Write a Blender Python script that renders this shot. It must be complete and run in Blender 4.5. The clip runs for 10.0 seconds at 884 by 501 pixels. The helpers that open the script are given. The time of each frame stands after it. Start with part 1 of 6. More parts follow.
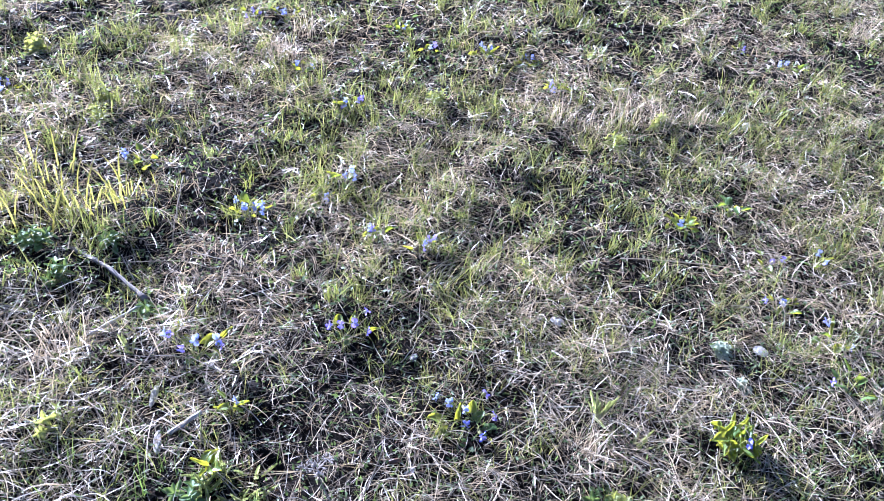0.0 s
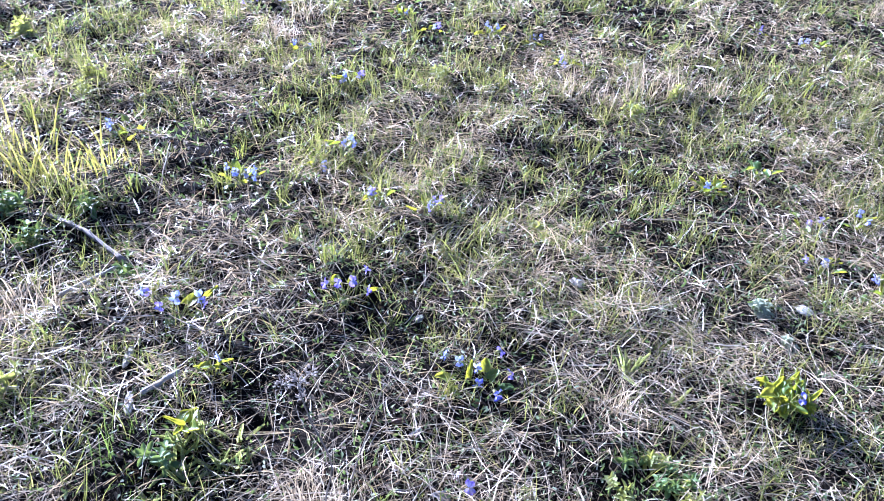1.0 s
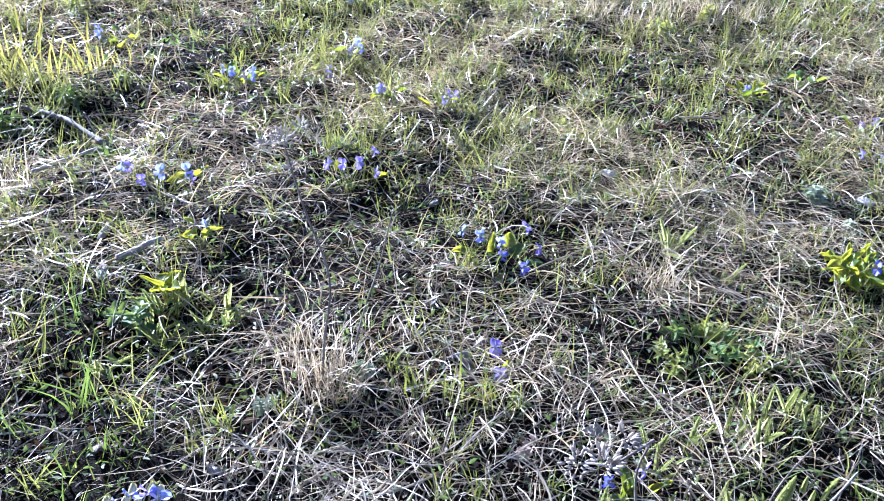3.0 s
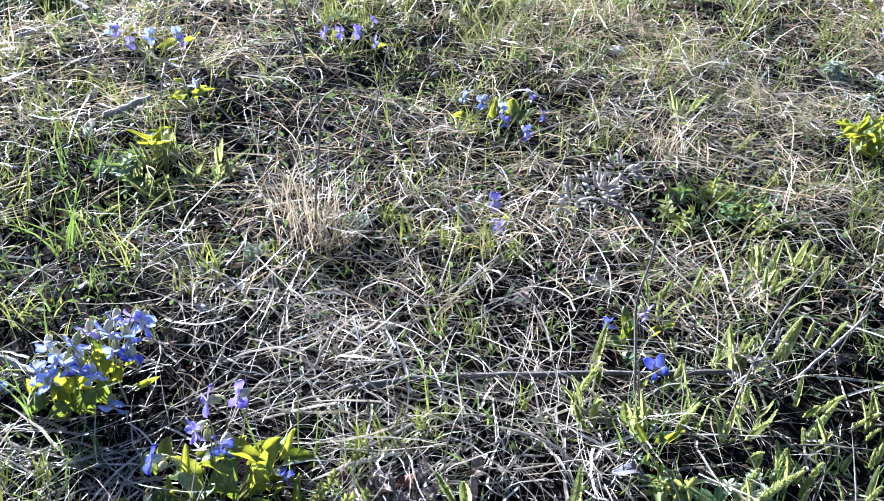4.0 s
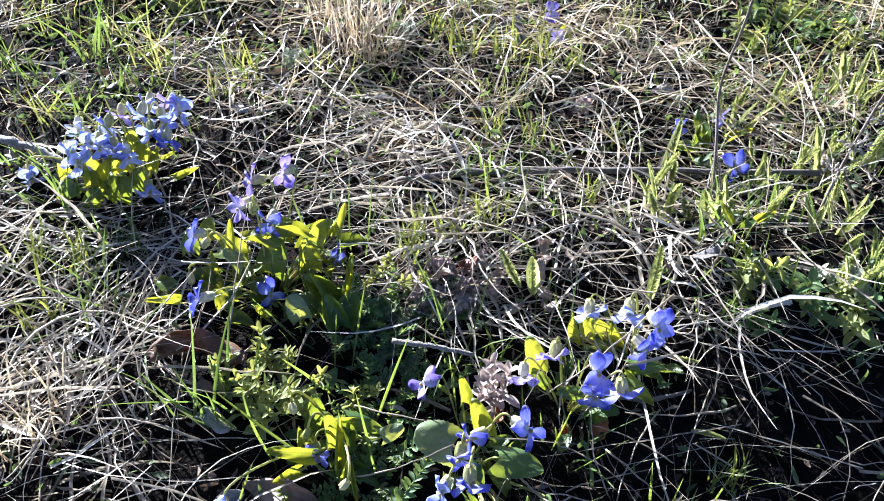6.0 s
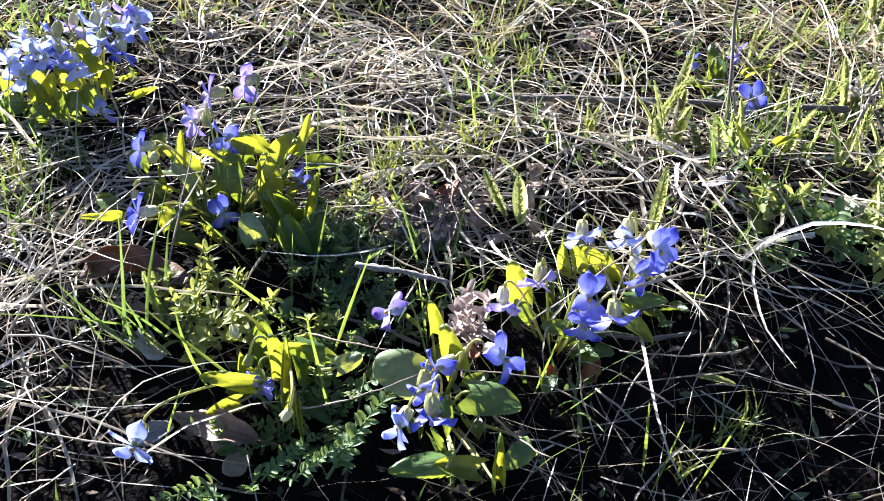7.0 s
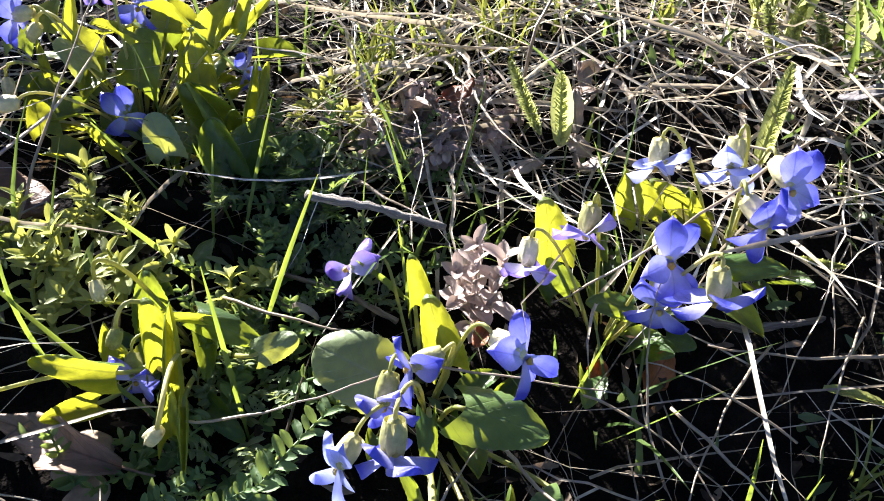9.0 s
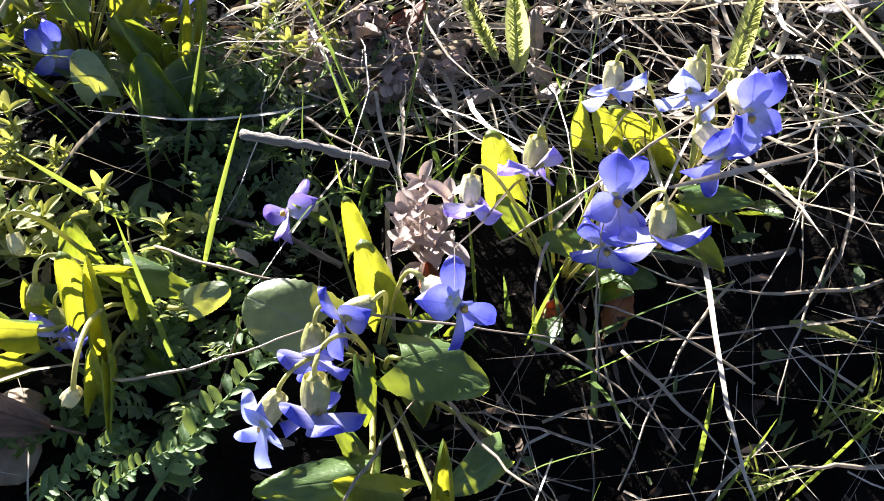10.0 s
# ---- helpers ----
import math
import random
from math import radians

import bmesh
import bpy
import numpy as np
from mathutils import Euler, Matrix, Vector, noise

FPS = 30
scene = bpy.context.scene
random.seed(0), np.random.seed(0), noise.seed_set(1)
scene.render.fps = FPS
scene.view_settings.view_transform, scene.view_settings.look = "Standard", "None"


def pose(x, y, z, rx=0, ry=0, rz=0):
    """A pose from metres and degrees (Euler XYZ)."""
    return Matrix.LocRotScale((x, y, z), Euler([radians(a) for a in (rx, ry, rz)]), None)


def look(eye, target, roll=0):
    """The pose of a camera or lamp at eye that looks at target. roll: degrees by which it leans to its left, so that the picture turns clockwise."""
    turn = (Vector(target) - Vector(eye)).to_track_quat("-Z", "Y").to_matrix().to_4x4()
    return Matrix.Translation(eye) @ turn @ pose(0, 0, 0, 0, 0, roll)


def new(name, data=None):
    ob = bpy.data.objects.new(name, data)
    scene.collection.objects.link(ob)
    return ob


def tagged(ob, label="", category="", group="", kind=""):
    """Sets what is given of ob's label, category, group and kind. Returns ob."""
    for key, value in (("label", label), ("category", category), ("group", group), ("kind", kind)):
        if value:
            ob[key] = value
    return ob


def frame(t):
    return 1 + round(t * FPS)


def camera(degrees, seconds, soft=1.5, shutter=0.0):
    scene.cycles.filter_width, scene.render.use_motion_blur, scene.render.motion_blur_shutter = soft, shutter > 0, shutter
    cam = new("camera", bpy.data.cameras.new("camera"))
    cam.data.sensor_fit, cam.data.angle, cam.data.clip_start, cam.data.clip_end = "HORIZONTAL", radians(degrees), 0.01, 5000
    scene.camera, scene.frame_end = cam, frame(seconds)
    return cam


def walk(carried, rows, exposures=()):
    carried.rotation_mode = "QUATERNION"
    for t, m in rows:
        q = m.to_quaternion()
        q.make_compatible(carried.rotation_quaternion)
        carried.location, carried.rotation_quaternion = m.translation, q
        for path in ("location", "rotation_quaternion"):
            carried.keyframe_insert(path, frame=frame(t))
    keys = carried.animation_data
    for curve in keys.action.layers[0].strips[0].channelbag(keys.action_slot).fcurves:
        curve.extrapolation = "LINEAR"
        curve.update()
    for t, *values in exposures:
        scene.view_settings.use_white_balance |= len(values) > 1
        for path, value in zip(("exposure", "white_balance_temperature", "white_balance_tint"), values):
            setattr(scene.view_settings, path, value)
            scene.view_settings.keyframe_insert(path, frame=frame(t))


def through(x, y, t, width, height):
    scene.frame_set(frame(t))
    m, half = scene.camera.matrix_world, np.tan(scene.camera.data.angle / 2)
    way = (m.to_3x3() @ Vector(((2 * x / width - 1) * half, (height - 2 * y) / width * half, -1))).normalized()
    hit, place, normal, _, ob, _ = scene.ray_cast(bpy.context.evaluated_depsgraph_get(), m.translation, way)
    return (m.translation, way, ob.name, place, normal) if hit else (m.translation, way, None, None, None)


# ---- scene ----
# camera and its walk
cam = camera(59.5, 10.0, soft=0.95)
PATH = [
    (0, (0.004, -0.0017, 1.1888), (0.0669, 0.8071, 0.6041), 8.05),
    (0.5, (0.029, 0.014, 1.0813), (0.0815, 0.8401, 0.5202), 7.14),
    (1, (0.0415, 0.0192, 0.9373), (0.0839, 0.8612, 0.3994), 5.94),
    (1.5, (0.048, 0.0072, 0.8349), (0.071, 0.876, 0.3401), 5.22),
    (2, (0.0543, -0.0032, 0.7553), (0.0691, 0.8705, 0.269), 4.60),
    (2.2, (0.0516, -0.0017, 0.736), (0.0683, 0.874, 0.2533), 5.05),
    (3.3, (0.0721, 0.0231, 0.5786), (0.097, 0.8733, 0.0528), 4.66),
    (3.5, (0.0799, 0.0098, 0.5532), (0.0905, 0.8544, 0.018), 5.03),
    (4, (0.0811, -0.0082, 0.5169), (0.1004, 0.8054, -0.0642), 4.96),
    (4.5, (0.0697, -0.0188, 0.4993), (0.0863, 0.7804, -0.1016), 5.40),
    (5, (0.0574, -0.0264, 0.4587), (0.067, 0.7477, -0.1743), 5.59),
    (5.5, (0.0535, -0.0285, 0.4261), (0.0478, 0.7311, -0.2242), 4.92),
    (6, (0.0602, -0.0331, 0.3908), (0.0566, 0.7129, -0.2751), 4.24),
    (6.2, (0.0672, -0.0376, 0.3744), (0.0574, 0.7112, -0.2883), 3.86),
    (7.3, (0.0902, 0.0058, 0.284), (0.0713, 0.7501, -0.3836), 5.18),
    (7.5, (0.0904, 0.027, 0.2662), (0.0784, 0.7695, -0.4036), 5.92),
    (8, (0.0917, 0.0609, 0.2432), (0.0763, 0.7944, -0.4362), 6.44),
    (8.5, (0.0993, 0.0867, 0.2171), (0.0756, 0.8102, -0.4728), 5.99),
    (9, (0.1007, 0.0958, 0.2), (0.0469, 0.7933, -0.5145), 4.99),
    (9.5, (0.1141, 0.1014, 0.1986), (0.0693, 0.755, -0.5569), 3.59),
    (10, (0.1225, 0.1132, 0.1936), (0.0679, 0.7371, -0.5861), 2.98),
]
walk(cam, [(t, look(eye, target, roll)) for t, eye, target, roll in PATH],
     exposures=[(0.0, 2.82, 4800, 26), (2.0, 2.89, 4720, 28), (3.5, 2.54, 4980, 18), (5.0, 2.53, 5220, 17), (7.5, 2.68, 5830, 15), (10.0, 2.59, 6250, 17)])

# low sun ahead and to one side, clear sky
SUN_AZ, SUN_EL = radians(131), radians(19)      # azimuth counted from +x to +y
sun_dir = Vector((math.cos(SUN_AZ) * math.cos(SUN_EL), math.sin(SUN_AZ) * math.cos(SUN_EL), math.sin(SUN_EL)))
world = bpy.data.worlds.new("sky")
scene.world = world
world.use_nodes = True
wn = world.node_tree.nodes
sky = wn.new("ShaderNodeTexSky")
sky.sky_type, sky.sun_disc = 'NISHITA', False
sky.air_density, sky.dust_density = 0.45, 0.3
sky.sun_elevation, sky.sun_rotation = SUN_EL, math.pi / 2 - SUN_AZ
wn["Background"].inputs["Strength"].default_value = 0.05
world.node_tree.links.new(sky.outputs[0], wn["Background"].inputs["Color"])
sun = new("sun", bpy.data.lights.new("sun", 'SUN'))
sun.data.energy, sun.data.angle, sun.data.color = 5.0, radians(0.53), (1.0, 0.95, 0.86)
sun.matrix_world = Matrix.Translation((0, 0, 5)) @ sun_dir.to_track_quat("Z", "Y").to_matrix().to_4x4()


# ---- materials ----
def base_mat(name):
    m = bpy.data.materials.new(name)
    m.use_nodes = True
    return m, m.node_tree.nodes, m.node_tree.links, m.node_tree.nodes["Principled BSDF"]


def ramp(nodes, stops):
    r = nodes.new("ShaderNodeValToRGB")
    els = r.color_ramp.elements
    while len(els) < len(stops):
        els.new(0.5)
    for e, (pos, col) in zip(els, stops):
        e.position, e.color = pos, (*col, 1)
    return r


def plant_mat(name, stops, glow, through=0.4, rough=0.5, grain=60.0, per="island", veins=0.0, vein_col=(0.5, 0.6, 0.3), bump=0.3, scale=900.0, pale=None, spec=0.35):
    """A thin plant tissue: varied colour, light that shines through, optional veins along the uv."""
    m, n, l, p = base_mat(name)
    if per == "island":
        rnd = n.new("ShaderNodeNewGeometry").outputs["Random Per Island"]
    else:
        rnd = n.new("ShaderNodeObjectInfo").outputs["Random"]
    co = n.new("ShaderNodeTexCoord").outputs["Object"]
    no = n.new("ShaderNodeTexNoise")
    no.inputs["Scale"].default_value, no.inputs["Detail"].default_value = grain, 3
    l.new(co, no.inputs["Vector"])
    mix = n.new("ShaderNodeMath")
    mix.operation = 'MULTIPLY_ADD'
    l.new(no.outputs["Fac"], mix.inputs[0])
    mix.inputs[1].default_value = 0.5
    half = n.new("ShaderNodeMath")
    half.operation = 'MULTIPLY_ADD'
    l.new(rnd, half.inputs[0])
    half.inputs[1].default_value, half.inputs[2].default_value = 0.9, -0.2
    l.new(half.outputs[0], mix.inputs[2])
    r = ramp(n, stops)
    l.new(mix.outputs[0], r.inputs[0])
    col = r.outputs[0]
    ridge = None
    if veins:
        uv = n.new("ShaderNodeUVMap").outputs[0]
        sep = n.new("ShaderNodeSeparateXYZ")
        l.new(uv, sep.inputs[0])
        ab = n.new("ShaderNodeMath")
        ab.operation = 'ABSOLUTE'
        sub = n.new("ShaderNodeMath")
        sub.operation = 'SUBTRACT'
        sub.inputs[1].default_value = 0.5
        l.new(sep.outputs[0], sub.inputs[0])
        l.new(sub.outputs[0], ab.inputs[0])
        mid = n.new("ShaderNodeMapRange")
        mid.inputs["From Min"].default_value, mid.inputs["From Max"].default_value = 0.0, 0.035
        mid.inputs["To Min"].default_value, mid.inputs["To Max"].default_value = 1.0, 0.0
        l.new(ab.outputs[0], mid.inputs["Value"])
        sk = n.new("ShaderNodeMath")
        sk.operation = 'MULTIPLY_ADD'
        sk.inputs[1].default_value = -0.9
        l.new(ab.outputs[0], sk.inputs[0])
        l.new(sep.outputs[1], sk.inputs[2])
        wave = n.new("ShaderNodeMath")
        wave.operation = 'MULTIPLY'
        wave.inputs[1].default_value = 7.0
        l.new(sk.outputs[0], wave.inputs[0])
        fr = n.new("ShaderNodeMath")
        fr.operation = 'PINGPONG'
        fr.inputs[1].default_value = 0.5
        l.new(wave.outputs[0], fr.inputs[0])
        side = n.new("ShaderNodeMapRange")
        side.inputs["From Min"].default_value, side.inputs["From Max"].default_value = 0.0, 0.07
        side.inputs["To Min"].default_value, side.inputs["To Max"].default_value = 0.55, 0.0
        l.new(fr.outputs[0], side.inputs["Value"])
        mx = n.new("ShaderNodeMath")
        mx.operation = 'MAXIMUM'
        l.new(mid.outputs[0], mx.inputs[0])
        l.new(side.outputs[0], mx.inputs[1])
        # leaf rim tinted like the veins: fine hairs and edge light put into colour
        rim = n.new("ShaderNodeMapRange")
        rim.inputs["From Min"].default_value, rim.inputs["From Max"].default_value = 0.465, 0.5
        rim.inputs["To Min"].default_value, rim.inputs["To Max"].default_value = 0.0, 0.9
        l.new(ab.outputs[0], rim.inputs["Value"])
        edge = n.new("ShaderNodeMath")
        edge.operation = 'MAXIMUM'
        l.new(mx.outputs[0], edge.inputs[0])
        l.new(rim.outputs[0], edge.inputs[1])
        ridge = mx.outputs[0]
        ml = n.new("ShaderNodeMath")
        ml.operation = 'MULTIPLY'
        ml.inputs[1].default_value = veins
        l.new(edge.outputs[0], ml.inputs[0])
        cm = n.new("ShaderNodeMix")
        cm.data_type = 'RGBA'
        l.new(ml.outputs[0], cm.inputs["Factor"])
        l.new(col, cm.inputs["A"])
        cm.inputs["B"].default_value = (*vein_col, 1)
        col = cm.outputs["Result"]
        if pale:
            fade = n.new("ShaderNodeMapRange")
            fade.inputs["From Min"].default_value, fade.inputs["From Max"].default_value = 0.1, 0.62
            fade.inputs["To Min"].default_value, fade.inputs["To Max"].default_value = 0.75, 0.0
            l.new(sep.outputs[1], fade.inputs["Value"])
            pm = n.new("ShaderNodeMix")
            pm.data_type = 'RGBA'
            l.new(fade.outputs[0], pm.inputs["Factor"])
            l.new(col, pm.inputs["A"])
            pm.inputs["B"].default_value = (*pale, 1)
            col = pm.outputs["Result"]
    l.new(col, p.inputs["Base Color"])
    p.inputs["Roughness"].default_value = rough
    p.inputs["Specular IOR Level"].default_value = spec
    if bump:
        b = n.new("ShaderNodeBump")
        b.inputs["Strength"].default_value, b.inputs["Distance"].default_value = bump, 0.0006
        fine = n.new("ShaderNodeTexNoise")
        fine.inputs["Scale"].default_value = scale
        l.new(co, fine.inputs["Vector"])
        if ridge is not None:
            low = n.new("ShaderNodeMath")
            low.operation = 'MULTIPLY_ADD'
            l.new(ridge, low.inputs[0])
            low.inputs[1].default_value = -0.7
            l.new(fine.outputs["Fac"], low.inputs[2])
            l.new(low.outputs[0], b.inputs["Height"])
        else:
            l.new(fine.outputs["Fac"], b.inputs["Height"])
        l.new(b.outputs[0], p.inputs["Normal"])
    t = n.new("ShaderNodeBsdfTranslucent")
    bright = n.new("ShaderNodeMix")
    bright.data_type = 'RGBA'
    bright.inputs["Factor"].default_value = 0.25
    bright.inputs["A"].default_value = (*glow, 1)
    l.new(col, bright.inputs["B"])
    mottle = n.new("ShaderNodeMapRange")
    mottle.inputs["From Min"].default_value, mottle.inputs["From Max"].default_value = 0.32, 0.68
    mottle.inputs["To Min"].default_value, mottle.inputs["To Max"].default_value = 0.62, 1.2
    l.new(no.outputs["Fac"], mottle.inputs["Value"])
    veil = mottle.outputs[0]
    if ridge is not None:
        dim = n.new("ShaderNodeMath")
        dim.operation = 'MULTIPLY_ADD'
        l.new(ridge, dim.inputs[0])
        dim.inputs[1].default_value = -0.4
        l.new(veil, dim.inputs[2])
        veil = dim.outputs[0]
    sc = n.new("ShaderNodeVectorMath")
    sc.operation = 'SCALE'
    l.new(bright.outputs["Result"], sc.inputs[0])
    l.new(veil, sc.inputs["Scale"])
    l.new(sc.outputs[0], t.inputs["Color"])
    sh = n.new("ShaderNodeMixShader")
    sh.inputs[0].default_value = through
    l.new(p.outputs[0], sh.inputs[1])
    l.new(t.outputs[0], sh.inputs[2])
    l.new(sh.outputs[0], n["Material Output"].inputs["Surface"])
    return m


def solid_mat(name, stops, rough=0.8, grain=40.0, bump=0.5, stretch=(1, 1, 1), dist=0.002, detail=6, spec=0.3, along=False):
    m, n, l, p = base_mat(name)
    co = n.new("ShaderNodeTexCoord").outputs["UV" if along else "Object"]
    mp = n.new("ShaderNodeMapping")
    mp.inputs["Scale"].default_value = stretch
    l.new(co, mp.inputs["Vector"])
    no = n.new("ShaderNodeTexNoise")
    no.inputs["Scale"].default_value, no.inputs["Detail"].default_value = grain, detail
    l.new(mp.outputs[0], no.inputs["Vector"])
    r = ramp(n, stops)
    l.new(no.outputs["Fac"], r.inputs[0])
    l.new(r.outputs[0], p.inputs["Base Color"])
    b = n.new("ShaderNodeBump")
    b.inputs["Strength"].default_value, b.inputs["Distance"].default_value = bump, dist
    fine = n.new("ShaderNodeTexNoise")
    fine.inputs["Scale"].default_value, fine.inputs["Detail"].default_value = grain * 6, 4
    l.new(mp.outputs[0], fine.inputs["Vector"])
    l.new(fine.outputs["Fac"], b.inputs["Height"])
    l.new(b.outputs[0], p.inputs["Normal"])
    p.inputs["Roughness"].default_value = rough
    p.inputs["Specular IOR Level"].default_value = spec
    return m


# soil blacker than real earth: shade beneath the plants is in its colour
M_SHADED_SOIL = solid_mat("soil", [(0.3, (0.002, 0.0018, 0.0016)), (0.5, (0.005, 0.0042, 0.0035)), (0.75, (0.016, 0.013, 0.010))], 0.95, 60, 0.9, dist=0.006, spec=0.04)
M_MEADOW = solid_mat("meadow_floor", [(0.3, (0.012, 0.013, 0.007)), (0.45, (0.04, 0.038, 0.02)), (0.58, (0.10, 0.086, 0.054)), (0.75, (0.20, 0.17, 0.12))], 0.9, 30, 1.0, dist=0.02, detail=10, spec=0.1)
M_STRAW = plant_mat("dry_straw", [(0.0, (0.03, 0.025, 0.02)), (0.18, (0.12, 0.10, 0.075)), (0.34, (0.40, 0.345, 0.265)), (0.47, (0.20, 0.16, 0.115)), (0.6, (0.60, 0.54, 0.43)), (0.74, (0.35, 0.30, 0.22)), (0.9, (0.84, 0.78, 0.67))], (0.64, 0.54, 0.37), 0.3, 0.3, 130, spec=0.6)
M_HAY = plant_mat("golden_hay", [(0.0, (0.03, 0.024, 0.016)), (0.18, (0.14, 0.11, 0.07)), (0.34, (0.46, 0.375, 0.25)), (0.47, (0.23, 0.165, 0.10)), (0.6, (0.64, 0.545, 0.38)), (0.74, (0.38, 0.29, 0.18)), (0.9, (0.84, 0.74, 0.56))], (0.72, 0.54, 0.28), 0.34, 0.32, 130, spec=0.55)
M_TALL = plant_mat("yellowing_grass", [(0.0, (0.09, 0.12, 0.025)), (0.45, (0.20, 0.22, 0.05)), (1.0, (0.48, 0.41, 0.15))], (0.60, 0.53, 0.08), 0.42, 0.42, 30)
M_REED = plant_mat("dry_stalk", [(0.0, (0.10, 0.078, 0.052)), (0.5, (0.28, 0.232, 0.165)), (1.0, (0.52, 0.455, 0.355))], (0.56, 0.43, 0.26), 0.26, 0.34, 260, spec=0.5)
M_GOLD = plant_mat("golden_straw", [(0.0, (0.29, 0.225, 0.14)), (0.5, (0.51, 0.42, 0.28)), (1.0, (0.74, 0.65, 0.49))], (0.67, 0.52, 0.30), 0.36, 0.36, 120, spec=0.5)
M_GRASS = plant_mat("green_grass", [(0.0, (0.045, 0.07, 0.018)), (0.4, (0.10, 0.125, 0.035)), (0.7, (0.19, 0.19, 0.06)), (1.0, (0.44, 0.34, 0.15))], (0.38, 0.40, 0.08), 0.38, 0.38, 30)
M_BLADE = plant_mat("grass_leaf", [(0.0, (0.06, 0.11, 0.02)), (0.5, (0.10, 0.16, 0.035)), (1.0, (0.18, 0.22, 0.06))], (0.40, 0.50, 0.05), 0.42, 0.4, 60, "object", 0.35, (0.2, 0.26, 0.1))
M_HERB = plant_mat("low_herb", [(0.0, (0.02, 0.04, 0.014)), (0.5, (0.05, 0.085, 0.032)), (1.0, (0.12, 0.155, 0.07))], (0.26, 0.36, 0.08), 0.3, 0.6, 80)
M_LITTER = plant_mat("leaf_litter", [(0.0, (0.010, 0.008, 0.006)), (0.45, (0.04, 0.03, 0.022)), (0.7, (0.11, 0.085, 0.062)), (1.0, (0.24, 0.19, 0.145))], (0.25, 0.15, 0.07), 0.12, 0.8, 320, bump=0.6, spec=0.12)
M_LEAF = plant_mat("violet_leaf", [(0.0, (0.03, 0.07, 0.018)), (0.5, (0.06, 0.118, 0.03)), (1.0, (0.105, 0.17, 0.05))], (0.40, 0.47, 0.02), 0.4, 0.32, 120, "object", 0.5, (0.20, 0.26, 0.10), bump=0.35, scale=500, spec=0.45)
M_YOUNG = plant_mat("young_leaf", [(0.0, (0.06, 0.11, 0.02)), (0.5, (0.10, 0.16, 0.03)), (1.0, (0.16, 0.22, 0.05))], (0.60, 0.58, 0.02), 0.45, 0.36, 120, "object", 0.42, (0.28, 0.32, 0.12), bump=0.4, scale=500)
# violet leaf made paler: silvery sky sheen put into its base colour
M_SHEEN_LEAF = plant_mat("sheen_leaf", [(0.0, (0.15, 0.20, 0.09)), (0.5, (0.23, 0.29, 0.15)), (1.0, (0.33, 0.39, 0.23))], (0.60, 0.60, 0.03), 0.36, 0.3, 120, "object", 0.35, (0.40, 0.44, 0.28), bump=0.35, scale=500, spec=0.6)
M_FRESH = plant_mat("fresh_grass", [(0.0, (0.03, 0.06, 0.015)), (0.5, (0.07, 0.115, 0.03)), (1.0, (0.16, 0.19, 0.06))], (0.25, 0.36, 0.05), 0.34, 0.38, 40)
M_TAN = plant_mat("bleached_leaf", [(0.0, (0.20, 0.155, 0.12)), (0.5, (0.36, 0.295, 0.245)), (1.0, (0.55, 0.475, 0.41))], (0.5, 0.36, 0.24), 0.25, 0.5, 300, "object", 0.4, (0.24, 0.18, 0.14), bump=0.8, scale=400)
M_LUSH = plant_mat("lush_grass", [(0.0, (0.06, 0.105, 0.02)), (0.5, (0.13, 0.18, 0.04)), (1.0, (0.28, 0.27, 0.08))], (0.42, 0.43, 0.06), 0.38, 0.42, 30)
M_STALK = plant_mat("violet_stalk", [(0.0, (0.20, 0.24, 0.07)), (0.6, (0.36, 0.37, 0.13)), (1.0, (0.50, 0.46, 0.20))], (0.62, 0.58, 0.14), 0.38, 0.45, 90, "object")
M_PETAL = plant_mat("violet_petal", [(0.0, (0.03, 0.035, 0.26)), (0.45, (0.075, 0.08, 0.44)), (0.75, (0.16, 0.14, 0.58)), (1.0, (0.34, 0.34, 0.76))], (0.10, 0.115, 0.74), 0.32, 0.36, 260, "object", 0.4, (0.03, 0.02, 0.20), bump=0.25, scale=1500, pale=(0.66, 0.65, 0.84), spec=0.5)
M_MAUVE = plant_mat("mauve_petal", [(0.0, (0.13, 0.08, 0.36)), (0.5, (0.23, 0.165, 0.53)), (1.0, (0.42, 0.35, 0.74))], (0.28, 0.20, 0.74), 0.32, 0.4, 260, "object", 0.4, (0.07, 0.03, 0.22), bump=0.25, scale=1500, pale=(0.75, 0.74, 0.85), spec=0.5)
M_SKY = plant_mat("pale_petal", [(0.0, (0.20, 0.23, 0.58)), (0.5, (0.34, 0.37, 0.74)), (1.0, (0.58, 0.60, 0.90))], (0.32, 0.38, 0.90), 0.34, 0.42, 220, "object", 0.2, (0.12, 0.11, 0.42), bump=0.2, scale=1500, pale=(0.75, 0.74, 0.85), spec=0.5)
M_CALYX = plant_mat("calyx", [(0.0, (0.22, 0.24, 0.075)), (0.4, (0.46, 0.45, 0.20)), (0.7, (0.62, 0.58, 0.34)), (1.0, (0.76, 0.72, 0.52))], (0.66, 0.60, 0.24), 0.32, 0.5, 420, "object", bump=0.6, scale=700)
M_THROAT = plant_mat("throat", [(0.0, (0.5, 0.3, 0.05)), (1.0, (0.75, 0.6, 0.2))], (0.7, 0.5, 0.1), 0.3, 0.5, 80, "object")
M_YARROW = plant_mat("yarrow", [(0.0, (0.24, 0.28, 0.10)), (0.5, (0.40, 0.44, 0.18)), (1.0, (0.56, 0.59, 0.30))], (0.72, 0.75, 0.22), 0.5, 0.6, 50)
